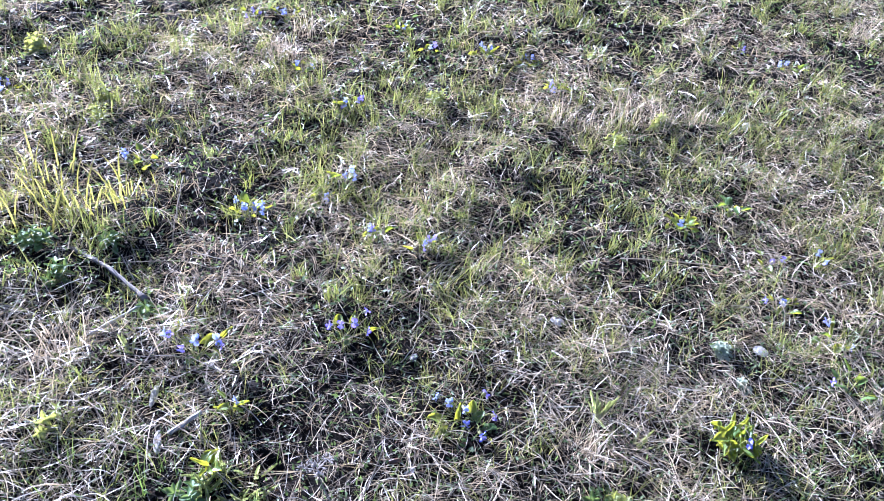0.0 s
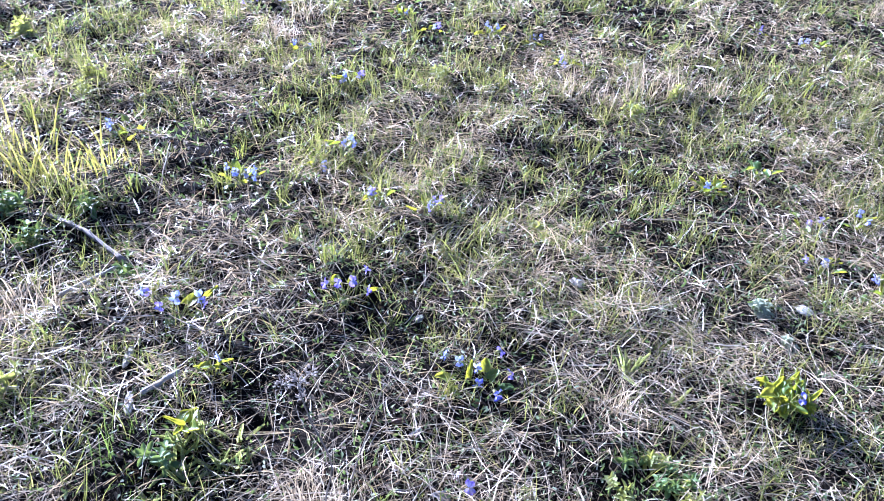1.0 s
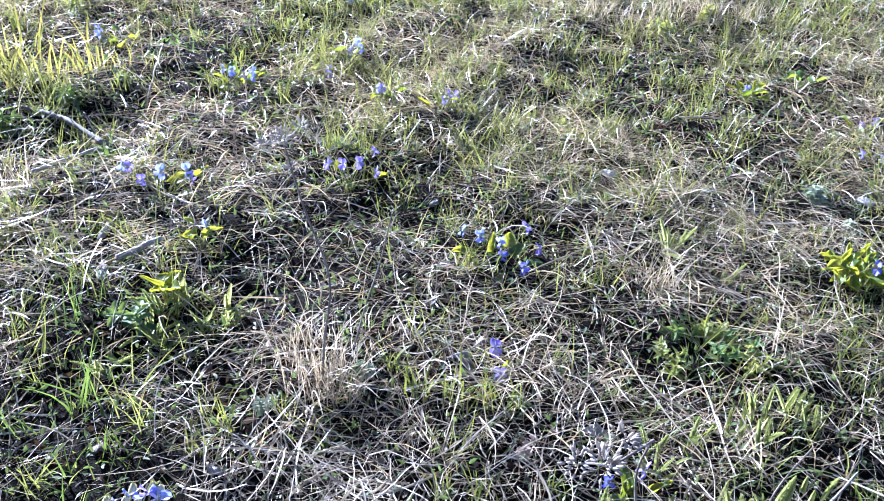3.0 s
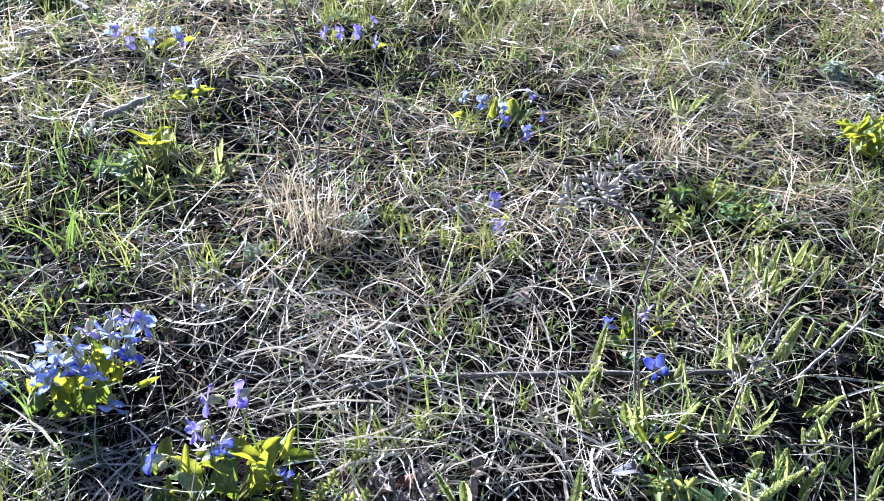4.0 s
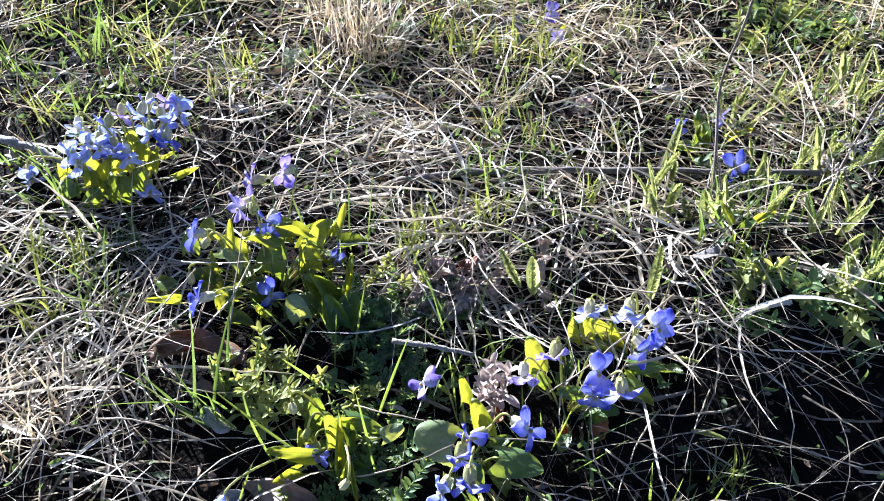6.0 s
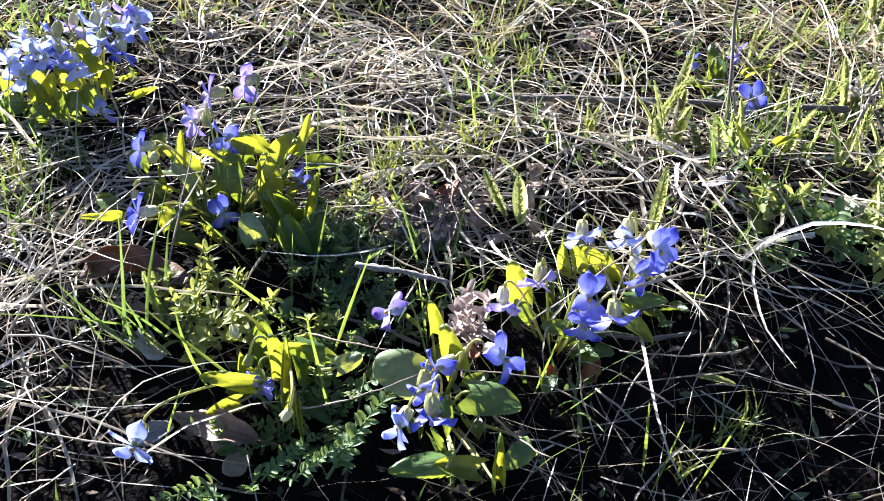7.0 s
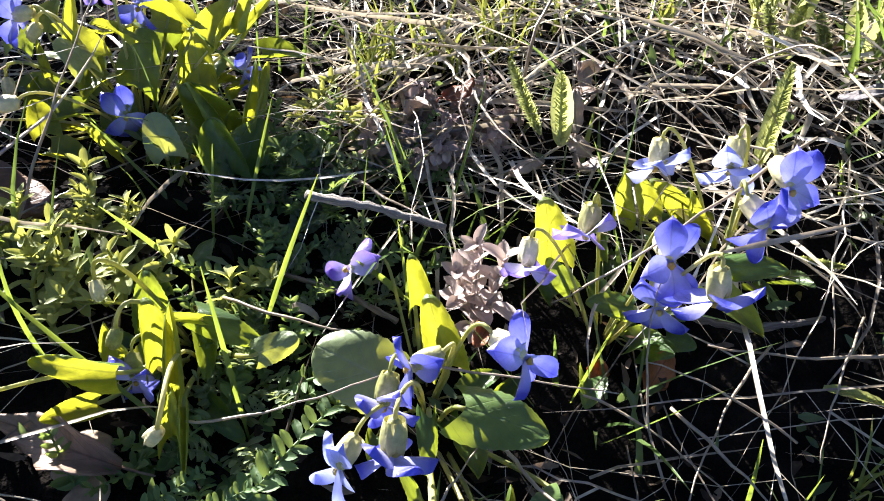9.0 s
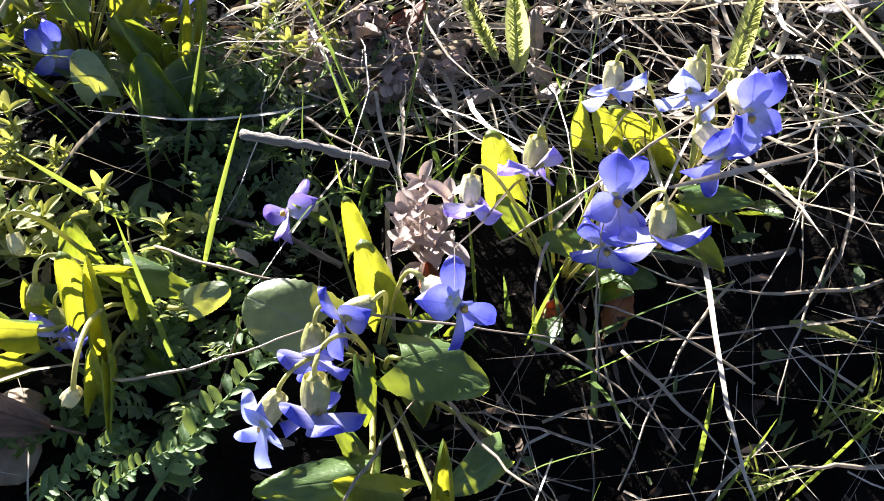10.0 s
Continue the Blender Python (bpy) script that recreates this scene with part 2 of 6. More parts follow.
M_SPRIG = plant_mat("green_sprig", [(0.0, (0.12, 0.16, 0.05)), (0.5, (0.24, 0.28, 0.095)), (1.0, (0.40, 0.43, 0.18))], (0.66, 0.65, 0.10), 0.46, 0.6, 70, veins=0.25, vein_col=(0.38, 0.41, 0.24))
M_DARK = plant_mat("dark_sprig", [(0.0, (0.05, 0.10, 0.032)), (0.5, (0.10, 0.175, 0.06)), (1.0, (0.20, 0.28, 0.12))], (0.36, 0.46, 0.08), 0.34, 0.55, 70, veins=0.2, vein_col=(0.16, 0.23, 0.11))
M_PURPLE = plant_mat("purple_sprig", [(0.0, (0.28, 0.21, 0.19)), (0.5, (0.45, 0.37, 0.34)), (1.0, (0.62, 0.55, 0.49))], (0.58, 0.42, 0.33), 0.38, 0.6, 90, veins=0.3, vein_col=(0.46, 0.40, 0.37))
M_SILVER = plant_mat("silver_leaf", [(0.0, (0.16, 0.20, 0.13)), (0.5, (0.28, 0.32, 0.22)), (1.0, (0.42, 0.45, 0.34))], (0.45, 0.52, 0.25), 0.25, 0.8, 120, veins=0.3, vein_col=(0.42, 0.46, 0.36))
M_DOWNY = plant_mat("downy_leaf", [(0.0, (0.09, 0.13, 0.07)), (0.5, (0.17, 0.215, 0.12)), (1.0, (0.29, 0.33, 0.20))], (0.44, 0.52, 0.15), 0.34, 0.7, 140, veins=0.25, vein_col=(0.22, 0.26, 0.17))
M_BROWN = plant_mat("brown_leaf", [(0.0, (0.03, 0.013, 0.007)), (0.5, (0.08, 0.036, 0.016)), (1.0, (0.16, 0.085, 0.04))], (0.36, 0.13, 0.03), 0.18, 0.45, 350, "object", 0.4, (0.24, 0.15, 0.08), bump=0.7, scale=500, spec=0.5)
M_FADED = plant_mat("faded_leaf", [(0.0, (0.05, 0.03, 0.02)), (0.5, (0.125, 0.082, 0.056)), (1.0, (0.25, 0.18, 0.13))], (0.4, 0.2, 0.09), 0.2, 0.45, 300, "object", 0.5, (0.08, 0.05, 0.035), bump=0.8, scale=400)
M_RUST = plant_mat("rust_leaf", [(0.0, (0.09, 0.03, 0.012)), (0.5, (0.20, 0.07, 0.025)), (1.0, (0.32, 0.13, 0.05))], (0.6, 0.17, 0.02), 0.32, 0.5, 350, "object", 0.5, (0.08, 0.03, 0.015), bump=0.6, scale=500)
M_GREY = plant_mat("grey_leaf", [(0.0, (0.14, 0.13, 0.13)), (0.5, (0.24, 0.23, 0.23)), (1.0, (0.38, 0.36, 0.34))], (0.3, 0.27, 0.24), 0.15, 0.5, 450, "object", 0.5, (0.10, 0.09, 0.09), bump=0.8, scale=700)
M_WOOD = solid_mat("weathered_wood", [(0.3, (0.06, 0.05, 0.043)), (0.5, (0.17, 0.145, 0.125)), (0.75, (0.34, 0.30, 0.265))], 0.75, 1.0, 1.0, (22, 3, 1), 0.0012, along=True)
M_PALEWOOD = solid_mat("bleached_wood", [(0.3, (0.16, 0.14, 0.12)), (0.5, (0.33, 0.295, 0.25)), (0.75, (0.52, 0.475, 0.42))], 0.7, 1.0, 1.0, (22, 3, 1), 0.0012, along=True)
M_DARKWOOD = solid_mat("dark_stalk", [(0.3, (0.11, 0.085, 0.065)), (0.5, (0.22, 0.175, 0.135)), (0.75, (0.36, 0.30, 0.24))], 0.8, 1.0, 1.0, (14, 6, 1), 0.0008, along=True)
M_SEED = plant_mat("seed_fluff", [(0.0, (0.26, 0.23, 0.20)), (0.5, (0.42, 0.38, 0.34)), (1.0, (0.60, 0.56, 0.51))], (0.5, 0.44, 0.36), 0.4, 0.7, 90)
M_BARK = solid_mat("bleached_bark", [(0.3, (0.24, 0.22, 0.19)), (0.55, (0.40, 0.37, 0.33)), (0.8, (0.55, 0.52, 0.47))], 0.8, 120, 0.9, (1, 5, 1), 0.002)
M_STONE = solid_mat("stone", [(0.3, (0.16, 0.12, 0.08)), (0.5, (0.30, 0.23, 0.16)), (0.75, (0.42, 0.35, 0.27))], 0.8, 80, 0.6, dist=0.001)
M_CHALK = solid_mat("pale_flake", [(0.3, (0.50, 0.48, 0.44)), (0.6, (0.68, 0.66, 0.62)), (0.8, (0.78, 0.76, 0.72))], 0.8, 90, 0.5, dist=0.001)

rng = np.random.default_rng(7)
R = random.Random(11)


# ---- mesh helpers ----
def ground_z(x, y):
    yc = np.clip(y, -9, 5)
    z = -0.04 + 0.03 * yc + 0.035 * (np.sqrt((yc - 1.7) ** 2 + 0.04) + yc - 1.7)
    near = np.exp(-(x / 3.2) ** 4 - ((y - 2) / 3.2) ** 4)
    return z + near * (0.007 * np.sin(9 * x + 1.3) * np.cos(7.3 * y + 0.4) + 0.005 * np.sin(19 * x - 11 * y) + 0.004 * np.sin(23 * y + 8 * x + 2)) + near * 0.015 * np.clip((y - 0.6) / 0.7, 0, 1) * np.sin(29 * x + 2.1 * np.sin(17 * y)) * np.sin(25 * y + 1.7 * np.sin(13 * x) + 1) + 0.020 * np.exp(-((y - 0.405) / 0.09) ** 2 - ((x - 0.24) / 0.18) ** 4) + 0.012 * np.exp(-((y - 0.47) / 0.1) ** 2 - ((x - 0.15) / 0.25) ** 4) - 0.042 * np.exp(-((x - 0.22) / 0.13) ** 2 - ((y - 0.19) / 0.09) ** 2)


def gz(x, y):
    return float(ground_z(np.float64(x), np.float64(y)))


def quads_mesh(name, verts, quads):
    """A mesh from arrays of corners and of four-cornered faces."""
    me = bpy.data.meshes.new(name)
    me.vertices.add(len(verts))
    me.vertices.foreach_set("co", np.asarray(verts, np.float32).ravel())
    me.loops.add(quads.size)
    me.loops.foreach_set("vertex_index", np.asarray(quads, np.int32).ravel())
    me.polygons.add(len(quads))
    me.polygons.foreach_set("loop_start", np.arange(0, quads.size, 4, dtype=np.int32))
    me.polygons.foreach_set("use_smooth", np.ones(len(quads), bool))
    me.update(calc_edges=True)
    return me


class Build:
    """Collects sheets and tubes into one mesh with uv."""

    def __init__(self):
        self.v, self.f, self.uv = [], [], []

    def add(self, v, f, uv):
        k = len(self.v)
        self.v += [tuple(p) for p in v]
        self.f += [tuple(i + k for i in q) for q in f]
        self.uv += uv
        return self

    def sheet(self, fn, nu, nv, m=None):
        v, uv, f = [], [], []
        for j in range(nv + 1):
            for i in range(nu + 1):
                p = Vector(fn(2 * i / nu - 1, j / nv))
                v.append(m @ p if m else p)
                uv.append((i / nu, j / nv))
        for j in range(nv):
            for i in range(nu):
                a = j * (nu + 1) + i
                f.append((a, a + 1, a + nu + 2, a + nu + 1))
        return self.add(v, f, uv)

    def tube(self, pts, radii, sides=6, close=True):
        pts = [Vector(p) for p in pts]
        v, uv, f = [], [], []
        ref = Vector((0.31, 0.17, 0.93))
        for j, p in enumerate(pts):
            d = (pts[min(j + 1, len(pts) - 1)] - pts[max(j - 1, 0)]).normalized()
            a = d.cross(ref)
            a = a.normalized() if a.length > 1e-4 else Vector((1, 0, 0))
            b = d.cross(a)
            for i in range(sides):
                w = 2 * math.pi * i / sides
                v.append(p + radii[j] * (math.cos(w) * a + math.sin(w) * b))
                uv.append((0.5 + 0.5 * (i / sides), j / (len(pts) - 1)))
        for j in range(len(pts) - 1):
            for i in range(sides):
                k = (i + 1) % sides
                f.append((j * sides + i, j * sides + k, (j + 1) * sides + k, (j + 1) * sides + i))
        if close:
            f.append(tuple(range(sides))[::-1])
            f.append(tuple((len(pts) - 1) * sides + i for i in range(sides)))
        return self.add(v, f, uv)

    def mesh(self, name, mat):
        me = bpy.data.meshes.new(name)
        me.from_pydata([tuple(p) for p in self.v], [], self.f)
        lay = me.uv_layers.new(name="uv")
        idx = np.empty(len(me.loops), np.int32)
        me.loops.foreach_get("vertex_index", idx)
        lay.data.foreach_set("uv", np.array(self.uv, np.float32)[idx].ravel())
        me.polygons.foreach_set("use_smooth", np.ones(len(me.polygons), bool))
        me.materials.append(mat)
        return me


def part(name, me, parent, m=None, label=""):
    ob = new(name, me)
    ob.parent = parent
    if m is not None:
        ob.matrix_basis = m
    return tagged(ob, label)


def thing(name, at, label, category, group=""):
    ob = new(name)
    ob.empty_display_size = 0.01
    ob.location = at
    return tagged(ob, label, category, group)


def bez(p0, p1, p2, p3, n=8):
    out = []
    for k in range(n + 1):
        t = k / n
        out.append((1 - t) ** 3 * Vector(p0) + 3 * t * (1 - t) ** 2 * Vector(p1) + 3 * t * t * (1 - t) * Vector(p2) + t ** 3 * Vector(p3))
    return out


def aim(at, az, pitch, roll=0.0, s=1.0):
    """Pose whose +Y points along azimuth az (from +x to +y) and pitch, in degrees."""
    return Matrix.Translation(at) @ Euler((0, 0, radians(az - 90))).to_matrix().to_4x4() @ Euler((radians(pitch), 0, 0)).to_matrix().to_4x4() @ Euler((0, radians(roll), 0)).to_matrix().to_4x4() @ Matrix.Diagonal((s, s, s, 1))


# ---- ground ----
def ground():
    fine_x, fine_y = np.arange(-3.2, 3.21, 0.035), np.arange(-0.8, 5.01, 0.035)
    far = np.array([4, 5, 7, 10, 15, 25, 45, 90, 200])
    xs = np.concatenate([-far[::-1], fine_x, far])
    ys = np.concatenate([-far[::-1] + 2.5, fine_y, far + 2.0])
    X, Y = np.meshgrid(xs, ys)
    Z = ground_z(X, Y) + 0.003 * np.exp(-(X / 3.2) ** 4 - ((Y - 2) / 3.2) ** 4) * np.sin(61 * X + 3 * np.sin(37 * Y)) * np.sin(53 * Y + 2)
    n = len(xs)
    idx = np.arange(len(ys) - 1)[:, None] * n + np.arange(n - 1)[None]
    q = np.stack([idx, idx + 1, idx + n + 1, idx + n], -1).reshape(-1, 4)
    me = quads_mesh("ground", np.stack([X, Y, Z], -1).reshape(-1, 3), q)
    me.materials.append(M_SHADED_SOIL)
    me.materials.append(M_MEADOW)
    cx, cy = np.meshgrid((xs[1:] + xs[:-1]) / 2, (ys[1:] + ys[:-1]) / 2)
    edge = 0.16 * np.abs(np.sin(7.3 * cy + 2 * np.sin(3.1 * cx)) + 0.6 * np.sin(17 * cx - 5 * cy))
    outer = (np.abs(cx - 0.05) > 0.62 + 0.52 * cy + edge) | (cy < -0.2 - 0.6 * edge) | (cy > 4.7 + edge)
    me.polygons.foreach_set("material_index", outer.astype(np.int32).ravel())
    tagged(new("ground", me), "crumbly soil under a spring meadow, dark with painted plant shade", "ground", kind="structure")


ground()


# ---- grass ----
def spread(n, y0, y1, x_near=0.55, slope=0.52, x0=0.05):
    """Random places in the widening strip between y0 and y1."""
    x = np.empty(0)
    y = np.empty(0)
    wide = 1.25 * (x_near + slope * y1)
    while len(x) < n:
        a, b = rng.uniform(-wide, wide, n), rng.uniform(y0, y1, n) + rng.normal(0, 0.07, n)
        ok = np.abs(a) < (x_near + slope * b) * (1 + np.abs(rng.normal(0, 0.12, n)))
        x, y = np.concatenate([x, a[ok]]), np.concatenate([y, b[ok]])
    return x[:n] + x0, y[:n]


def patch(x, y, s=1.0, k=0.0):
    """A smooth uneven field from 0 to 1."""
    v = np.sin(5.1 * s * x + 1.7 * np.sin(3.3 * s * y + k)) + np.sin(4.3 * s * y - 2.2 * np.sin(4.1 * s * x + 2 * k)) + 0.6 * np.sin(13 * s * x + 11 * s * y + k)
    return np.clip(0.5 + v / 4.4, 0, 1)


def blades(x, y, lift, az, el, bend, turn, length, width, seg, fold=0.0, prism=False, tip=1.5, base=1.0, floor=0.001, wobble=0.0):
    """Corner and face arrays of curved blades that grow from the places given."""
    n = len(x)
    t = np.linspace(0, 1, seg + 1)[None]
    e = el[:, None] - bend[:, None] * t
    a = az[:, None] + turn[:, None] * t
    d = np.stack([np.cos(e) * np.cos(a), np.cos(e) * np.sin(a), np.sin(e)], -1)
    step = d * (length / seg)[:, None, None]
    pos = np.concatenate([np.zeros((n, 1, 3)), np.cumsum(step[:, :-1], 1)], 1)
    pos += np.stack([x, y, ground_z(x, y) + lift], -1)[:, None]
    if wobble:
        pos[:, 1:] += rng.normal(0, wobble, (n, seg, 3)) * np.array([1, 1, 0.6])
    low = ground_z(pos[..., 0], pos[..., 1]) + floor
    pos[..., 2] = np.maximum(pos[..., 2], low)
    roll = rng.uniform(-1.2, 1.2, n)[:, None, None]
    side = np.stack([-np.sin(a), np.cos(a), np.zeros_like(a)], -1)
    up = np.cross(d, side)
    s = np.cos(roll) * side + np.sin(roll) * up
    u = np.cross(d, s)
    w = (width[:, None] * (1 - t ** tip * 0.93) * np.minimum(1, base + 3 * t))[..., None] / 2
    if prism:
        ring = np.stack([pos + w * s, pos - 0.5 * w * s + 0.8 * w * u, pos - 0.5 * w * s - 0.8 * w * u], 2)
    elif fold:
        ring = np.stack([pos + w * s, pos - fold * w * u, pos - w * s], 2)
    else:
        ring = np.stack([pos + w * s, pos - w * s], 2)
    k = ring.shape[2]
    o = (np.arange(n) * (seg + 1) * k)[:, None, None]
    j = (np.arange(seg) * k)[None, :, None]
    faces = []
    for c in range(k if prism else k - 1):
        c2 = (c + 1) % k
        faces.append(o + j + np.array([c, c2, c2 + k, c + k])[None, None])
    return ring.reshape(-1, 3), np.concatenate([f.reshape(-1, 4) for f in faces])


def stuff(name, pieces, mat, label, category):
    v, f, k = [], [], 0
    for a, b in pieces:
        v.append(a)
        f.append(b + k)
        k += len(a)
    me = quads_mesh(name, np.concatenate(v), np.concatenate(f))
    me.materials.append(mat)
    return tagged(new(name, me), label, category, kind="stuff")


U = rng.uniform


# where broad-leaved plants crowd out the thatch: x, y, radius
BARE = ((-0.106, 0.307, 0.035), (0.13, 0.205, 0.07), (0.18, 0.25, 0.05), (0.24, 0.27, 0.05), (0.085, 0.255, 0.055), (0.155, 0.30, 0.045), (0.20, 0.33, 0.03), (0.01, 0.27, 0.085), (-0.04, 0.25, 0.06), (-0.07, 0.38, 0.06), (-0.205, 0.50, 0.05), (0.31, 0.59, 0.04),
        (0.32, 0.41, 0.06), (0.21, 1.07, 0.05), (0.73, 1.04, 0.06), (0.43, 0.86, 0.07), (0.888, 1.325, 0.04), (0.408, 1.375, 0.035), (1.16, 2.38, 0.05), (-0.44, 1.06, 0.045), (-0.39, 0.93, 0.045),
        (-0.70, 1.42, 0.10), (-0.58, 1.30, 0.08), (-0.85, 1.45, 0.12), (-0.36, 0.86, 0.06), (-0.55, 1.10, 0.05))


def open_ground(x, y):
    m = np.ones_like(x)
    for a, b, r in BARE:
        m = np.minimum(m, 0.12 + np.clip(np.hypot(x - a, y - b) / r - 0.75, 0, 1) * 2)
    return m


def flow(x, y):
    """The way the dead grass lies, which changes slowly over the ground."""
    return 2.5 * np.sin(4.1 * x + 2.3 * y) + 1.9 * np.sin(5.7 * y - 3.1 * x + 0.5)


def hollow(x, y):
    return np.hypot((x - 0.2) / 0.14, (y - 0.2) / 0.11) < 1


def straw(n, y0, y1, wide, prism=False, seg=4, rise=1.0, upright=0.2, long=1.0):
    x, y = spread(int(n * 2.4), y0, y1)
    keep = U(0, 1, len(x)) < (0.25 + 0.95 * patch(x, y, 1.2, 0.6)) * open_ground(x, y) * (0.3 + 1.2 * patch(x, y, 7.0, 1.1)) * np.where(hollow(x, y), 0.1, 1)
    x, y = x[keep][:n], y[keep][:n]
    m = len(x)
    d = patch(x, y, 1.2, 0.6)
    flat = U(0, 1, m) > upright
    return blades(x, y, U(0, 0.004, m) + rise * 0.016 * U(0, 1, m) ** 2 * (0.4 + d), flow(x, y) + rng.normal(0, 2.0, m), np.where(flat, U(-0.25, 0.28, m), U(0.2, 1.2, m)), np.where(flat, U(-0.3, 0.5, m), U(0.2, 1.8, m)),
                  U(-0.8, 0.8, m), long * (U(0.022, 0.09, m) + 0.09 * U(0, 1, m) ** 4), wide * (0.35 + 1.35 * U(0, 1, m) ** 2.2), seg, fold=0.4 if seg > 4 else 0.0, prism=prism, tip=3.0, wobble=0.0007)


def heap(n, x0, y0, rx, ry, wide, more=0.0):
    """A thicker pile of straw round one place."""
    a, r = U(0, 6.283, n), np.sqrt(U(0, 1, n))
    x, y = x0 + rx * r * np.cos(a), y0 + ry * r * np.sin(a)
    return blades(x, y, 0.002 + 0.018 * U(0, 1, n) * (1 - 0.7 * r * r), U(0, 6.283, n), U(-0.3, 0.4, n), U(-0.2, 0.8, n), U(-0.9, 0.9, n), U(0.03, 0.11, n) + more * U(0, 1, n), wide * (0.35 + 1.35 * U(0, 1, n) ** 2.2), 6, fold=0.5, tip=3.0, wobble=0.001)


def around(n):
    """Random places in the wider meadow, outside the densely grown strip."""
    x, y = U(-7, 7, 3 * n), U(-5, 9, 3 * n)
    ok = (np.abs(x - 0.05) > 0.6 + 0.52 * y) | (y < -0.14) | (y > 4.6)
    return x[ok][:n], y[ok][:n]


def outer(n, wide, tall, low, high):
    x, y = around(n)
    m = len(x)
    return blades(x, y, U(0, 0.02, m), U(0, 6.283, m), U(low, high, m), U(0, 1.0, m), U(-0.6, 0.6, m), tall * U(0.5, 1.3, m), wide * U(0.5, 1.4, m), 2, tip=1.8)


stuff("wider_dry_grass", [outer(50000, 0.005, 0.12, -0.1, 0.5)], M_HAY, "pale dry grass covering the wider meadow", "dry grass")
stuff("dry_grass", [straw(1150, -0.12, 0.65, 0.0015, True, 6, 0.8, 0.14), straw(1600, -0.12, 0.65, 0.0019, False, 6, 1.0, 0.2), straw(6000, 0.6, 1.4, 0.0013, rise=1.2, long=0.85), heap(290, 0.17, 0.43, 0.16, 0.08, 0.0020), heap(150, 0.06, 0.39, 0.06, 0.05, 0.0014), heap(115, 0.26, 0.19, 0.13, 0.10, 0.0008, 0.09), heap(25, 0.15, 0.19, 0.06, 0.05, 0.0007, 0.06), heap(110, 0.22, 0.345, 0.12, 0.045, 0.0012, 0.04), heap(230, -0.22, 0.33, 0.10, 0.12, 0.0012, 0.05), heap(280, -0.04, 0.56, 0.14, 0.1, 0.0018), heap(170, -0.16, 0.30, 0.06, 0.13, 0.0013)],
      M_STRAW, "tangled thatch of pale dry grass lying on the meadow", "dry grass")
stuff("hay", [straw(12000, 0.6, 1.4, 0.0012, rise=1.3, long=0.85), straw(46000, 1.35, 2.6, 0.0012, seg=3, rise=1.6, upright=0.34, long=0.75), straw(58000, 2.55, 4.6, 0.0016, seg=3, rise=1.9, upright=0.36, long=0.75)], M_HAY, "golden dry grass tangled over the far meadow", "dry grass")


def turf(n, y0, y1, wide, tall=1.0, seg=4, fold=0.35, per=9):
    """Green blades in loose tufts."""
    cx, cy = spread(max(4, n // per), y0, y1)
    keep = U(0, 1, len(cx)) < (0.15 + 1.1 * patch(cx, cy, 0.9, 2.0)) * (1.35 - 0.9 * patch(cx, cy, 7.0, 1.1)) * np.where(hollow(cx, cy), 0.25, 1)
    cx, cy = cx[keep], cy[keep]
    pick = rng.integers(0, len(cx), n)
    x, y = cx[pick] + rng.normal(0, 0.012, n), cy[pick] + rng.normal(0, 0.012, n)
    h = np.clip(rng.normal(1, 0.45, len(cx)), 0.35, 1.9)[pick]
    return blades(x, y, np.zeros(n), U(0, 6.283, n), U(0.75, 1.5, n), U(-0.1, 1.0, n), U(-0.5, 0.5, n), tall * h * U(0.018, 0.058, n), wide * U(0.6, 1.3, n), seg, fold=fold, tip=1.8)


stuff("wider_green_grass", [outer(26000, 0.005, 0.08, 0.6, 1.5)], M_GRASS, "short green grass covering the wider meadow", "grass")
stuff("fresh_grass", [turf(1150, -0.1, 0.65, 0.0023), turf(1500, 0.3, 1.0, 0.0019, 0.85, per=3)], M_FRESH, "scattered green grass blades growing among the violets", "grass")
stuff("green_grass", [turf(6500, 0.6, 1.4, 0.0016, seg=3, per=5), turf(15500, 1.35, 2.6, 0.0021, 1.35, seg=3, fold=0), turf(17500, 2.55, 4.6, 0.0027, 1.4, seg=3, fold=0)],
      M_GRASS, "short fresh green grass blades growing through the thatch", "grass")


def scraps(n, y0, y1, size, lift=0.006, up=0.5, fold=0.3):
    """Small curled leaf pieces near the ground."""
    x, y = spread(n, y0, y1)
    return blades(x, y, U(0, lift, n), U(0, 6.283, n), U(-0.2, up, n), U(-0.6, 1.2, n), U(-0.6, 0.6, n), size * U(0.6, 1.6, n), size * U(0.3, 0.6, n), 3, fold=fold, tip=2.2, base=0.3)


stuff("leaf_litter", [scraps(6500, -0.12, 0.65, 0.0075), scraps(5000, 0.6, 1.4, 0.014), scraps(6000, 1.35, 2.6, 0.016, fold=0), scraps(6000, 2.55, 4.6, 0.02, fold=0)],
      M_LITTER, "small crumbled brown and grey dead leaves", "leaf litter")
stuff("low_herbs", [scraps(2500, -0.12, 0.65, 0.008, 0.014, 1.0), scraps(9000, 0.6, 1.4, 0.010, 0.018, 1.1), scraps(15000, 1.35, 2.6, 0.013, 0.02, 1.1, 0), scraps(13000, 2.55, 4.6, 0.018, 0.025, 1.1, 0)],
      M_HERB, "tiny grey-green herb leaves close to the ground", "herbs")


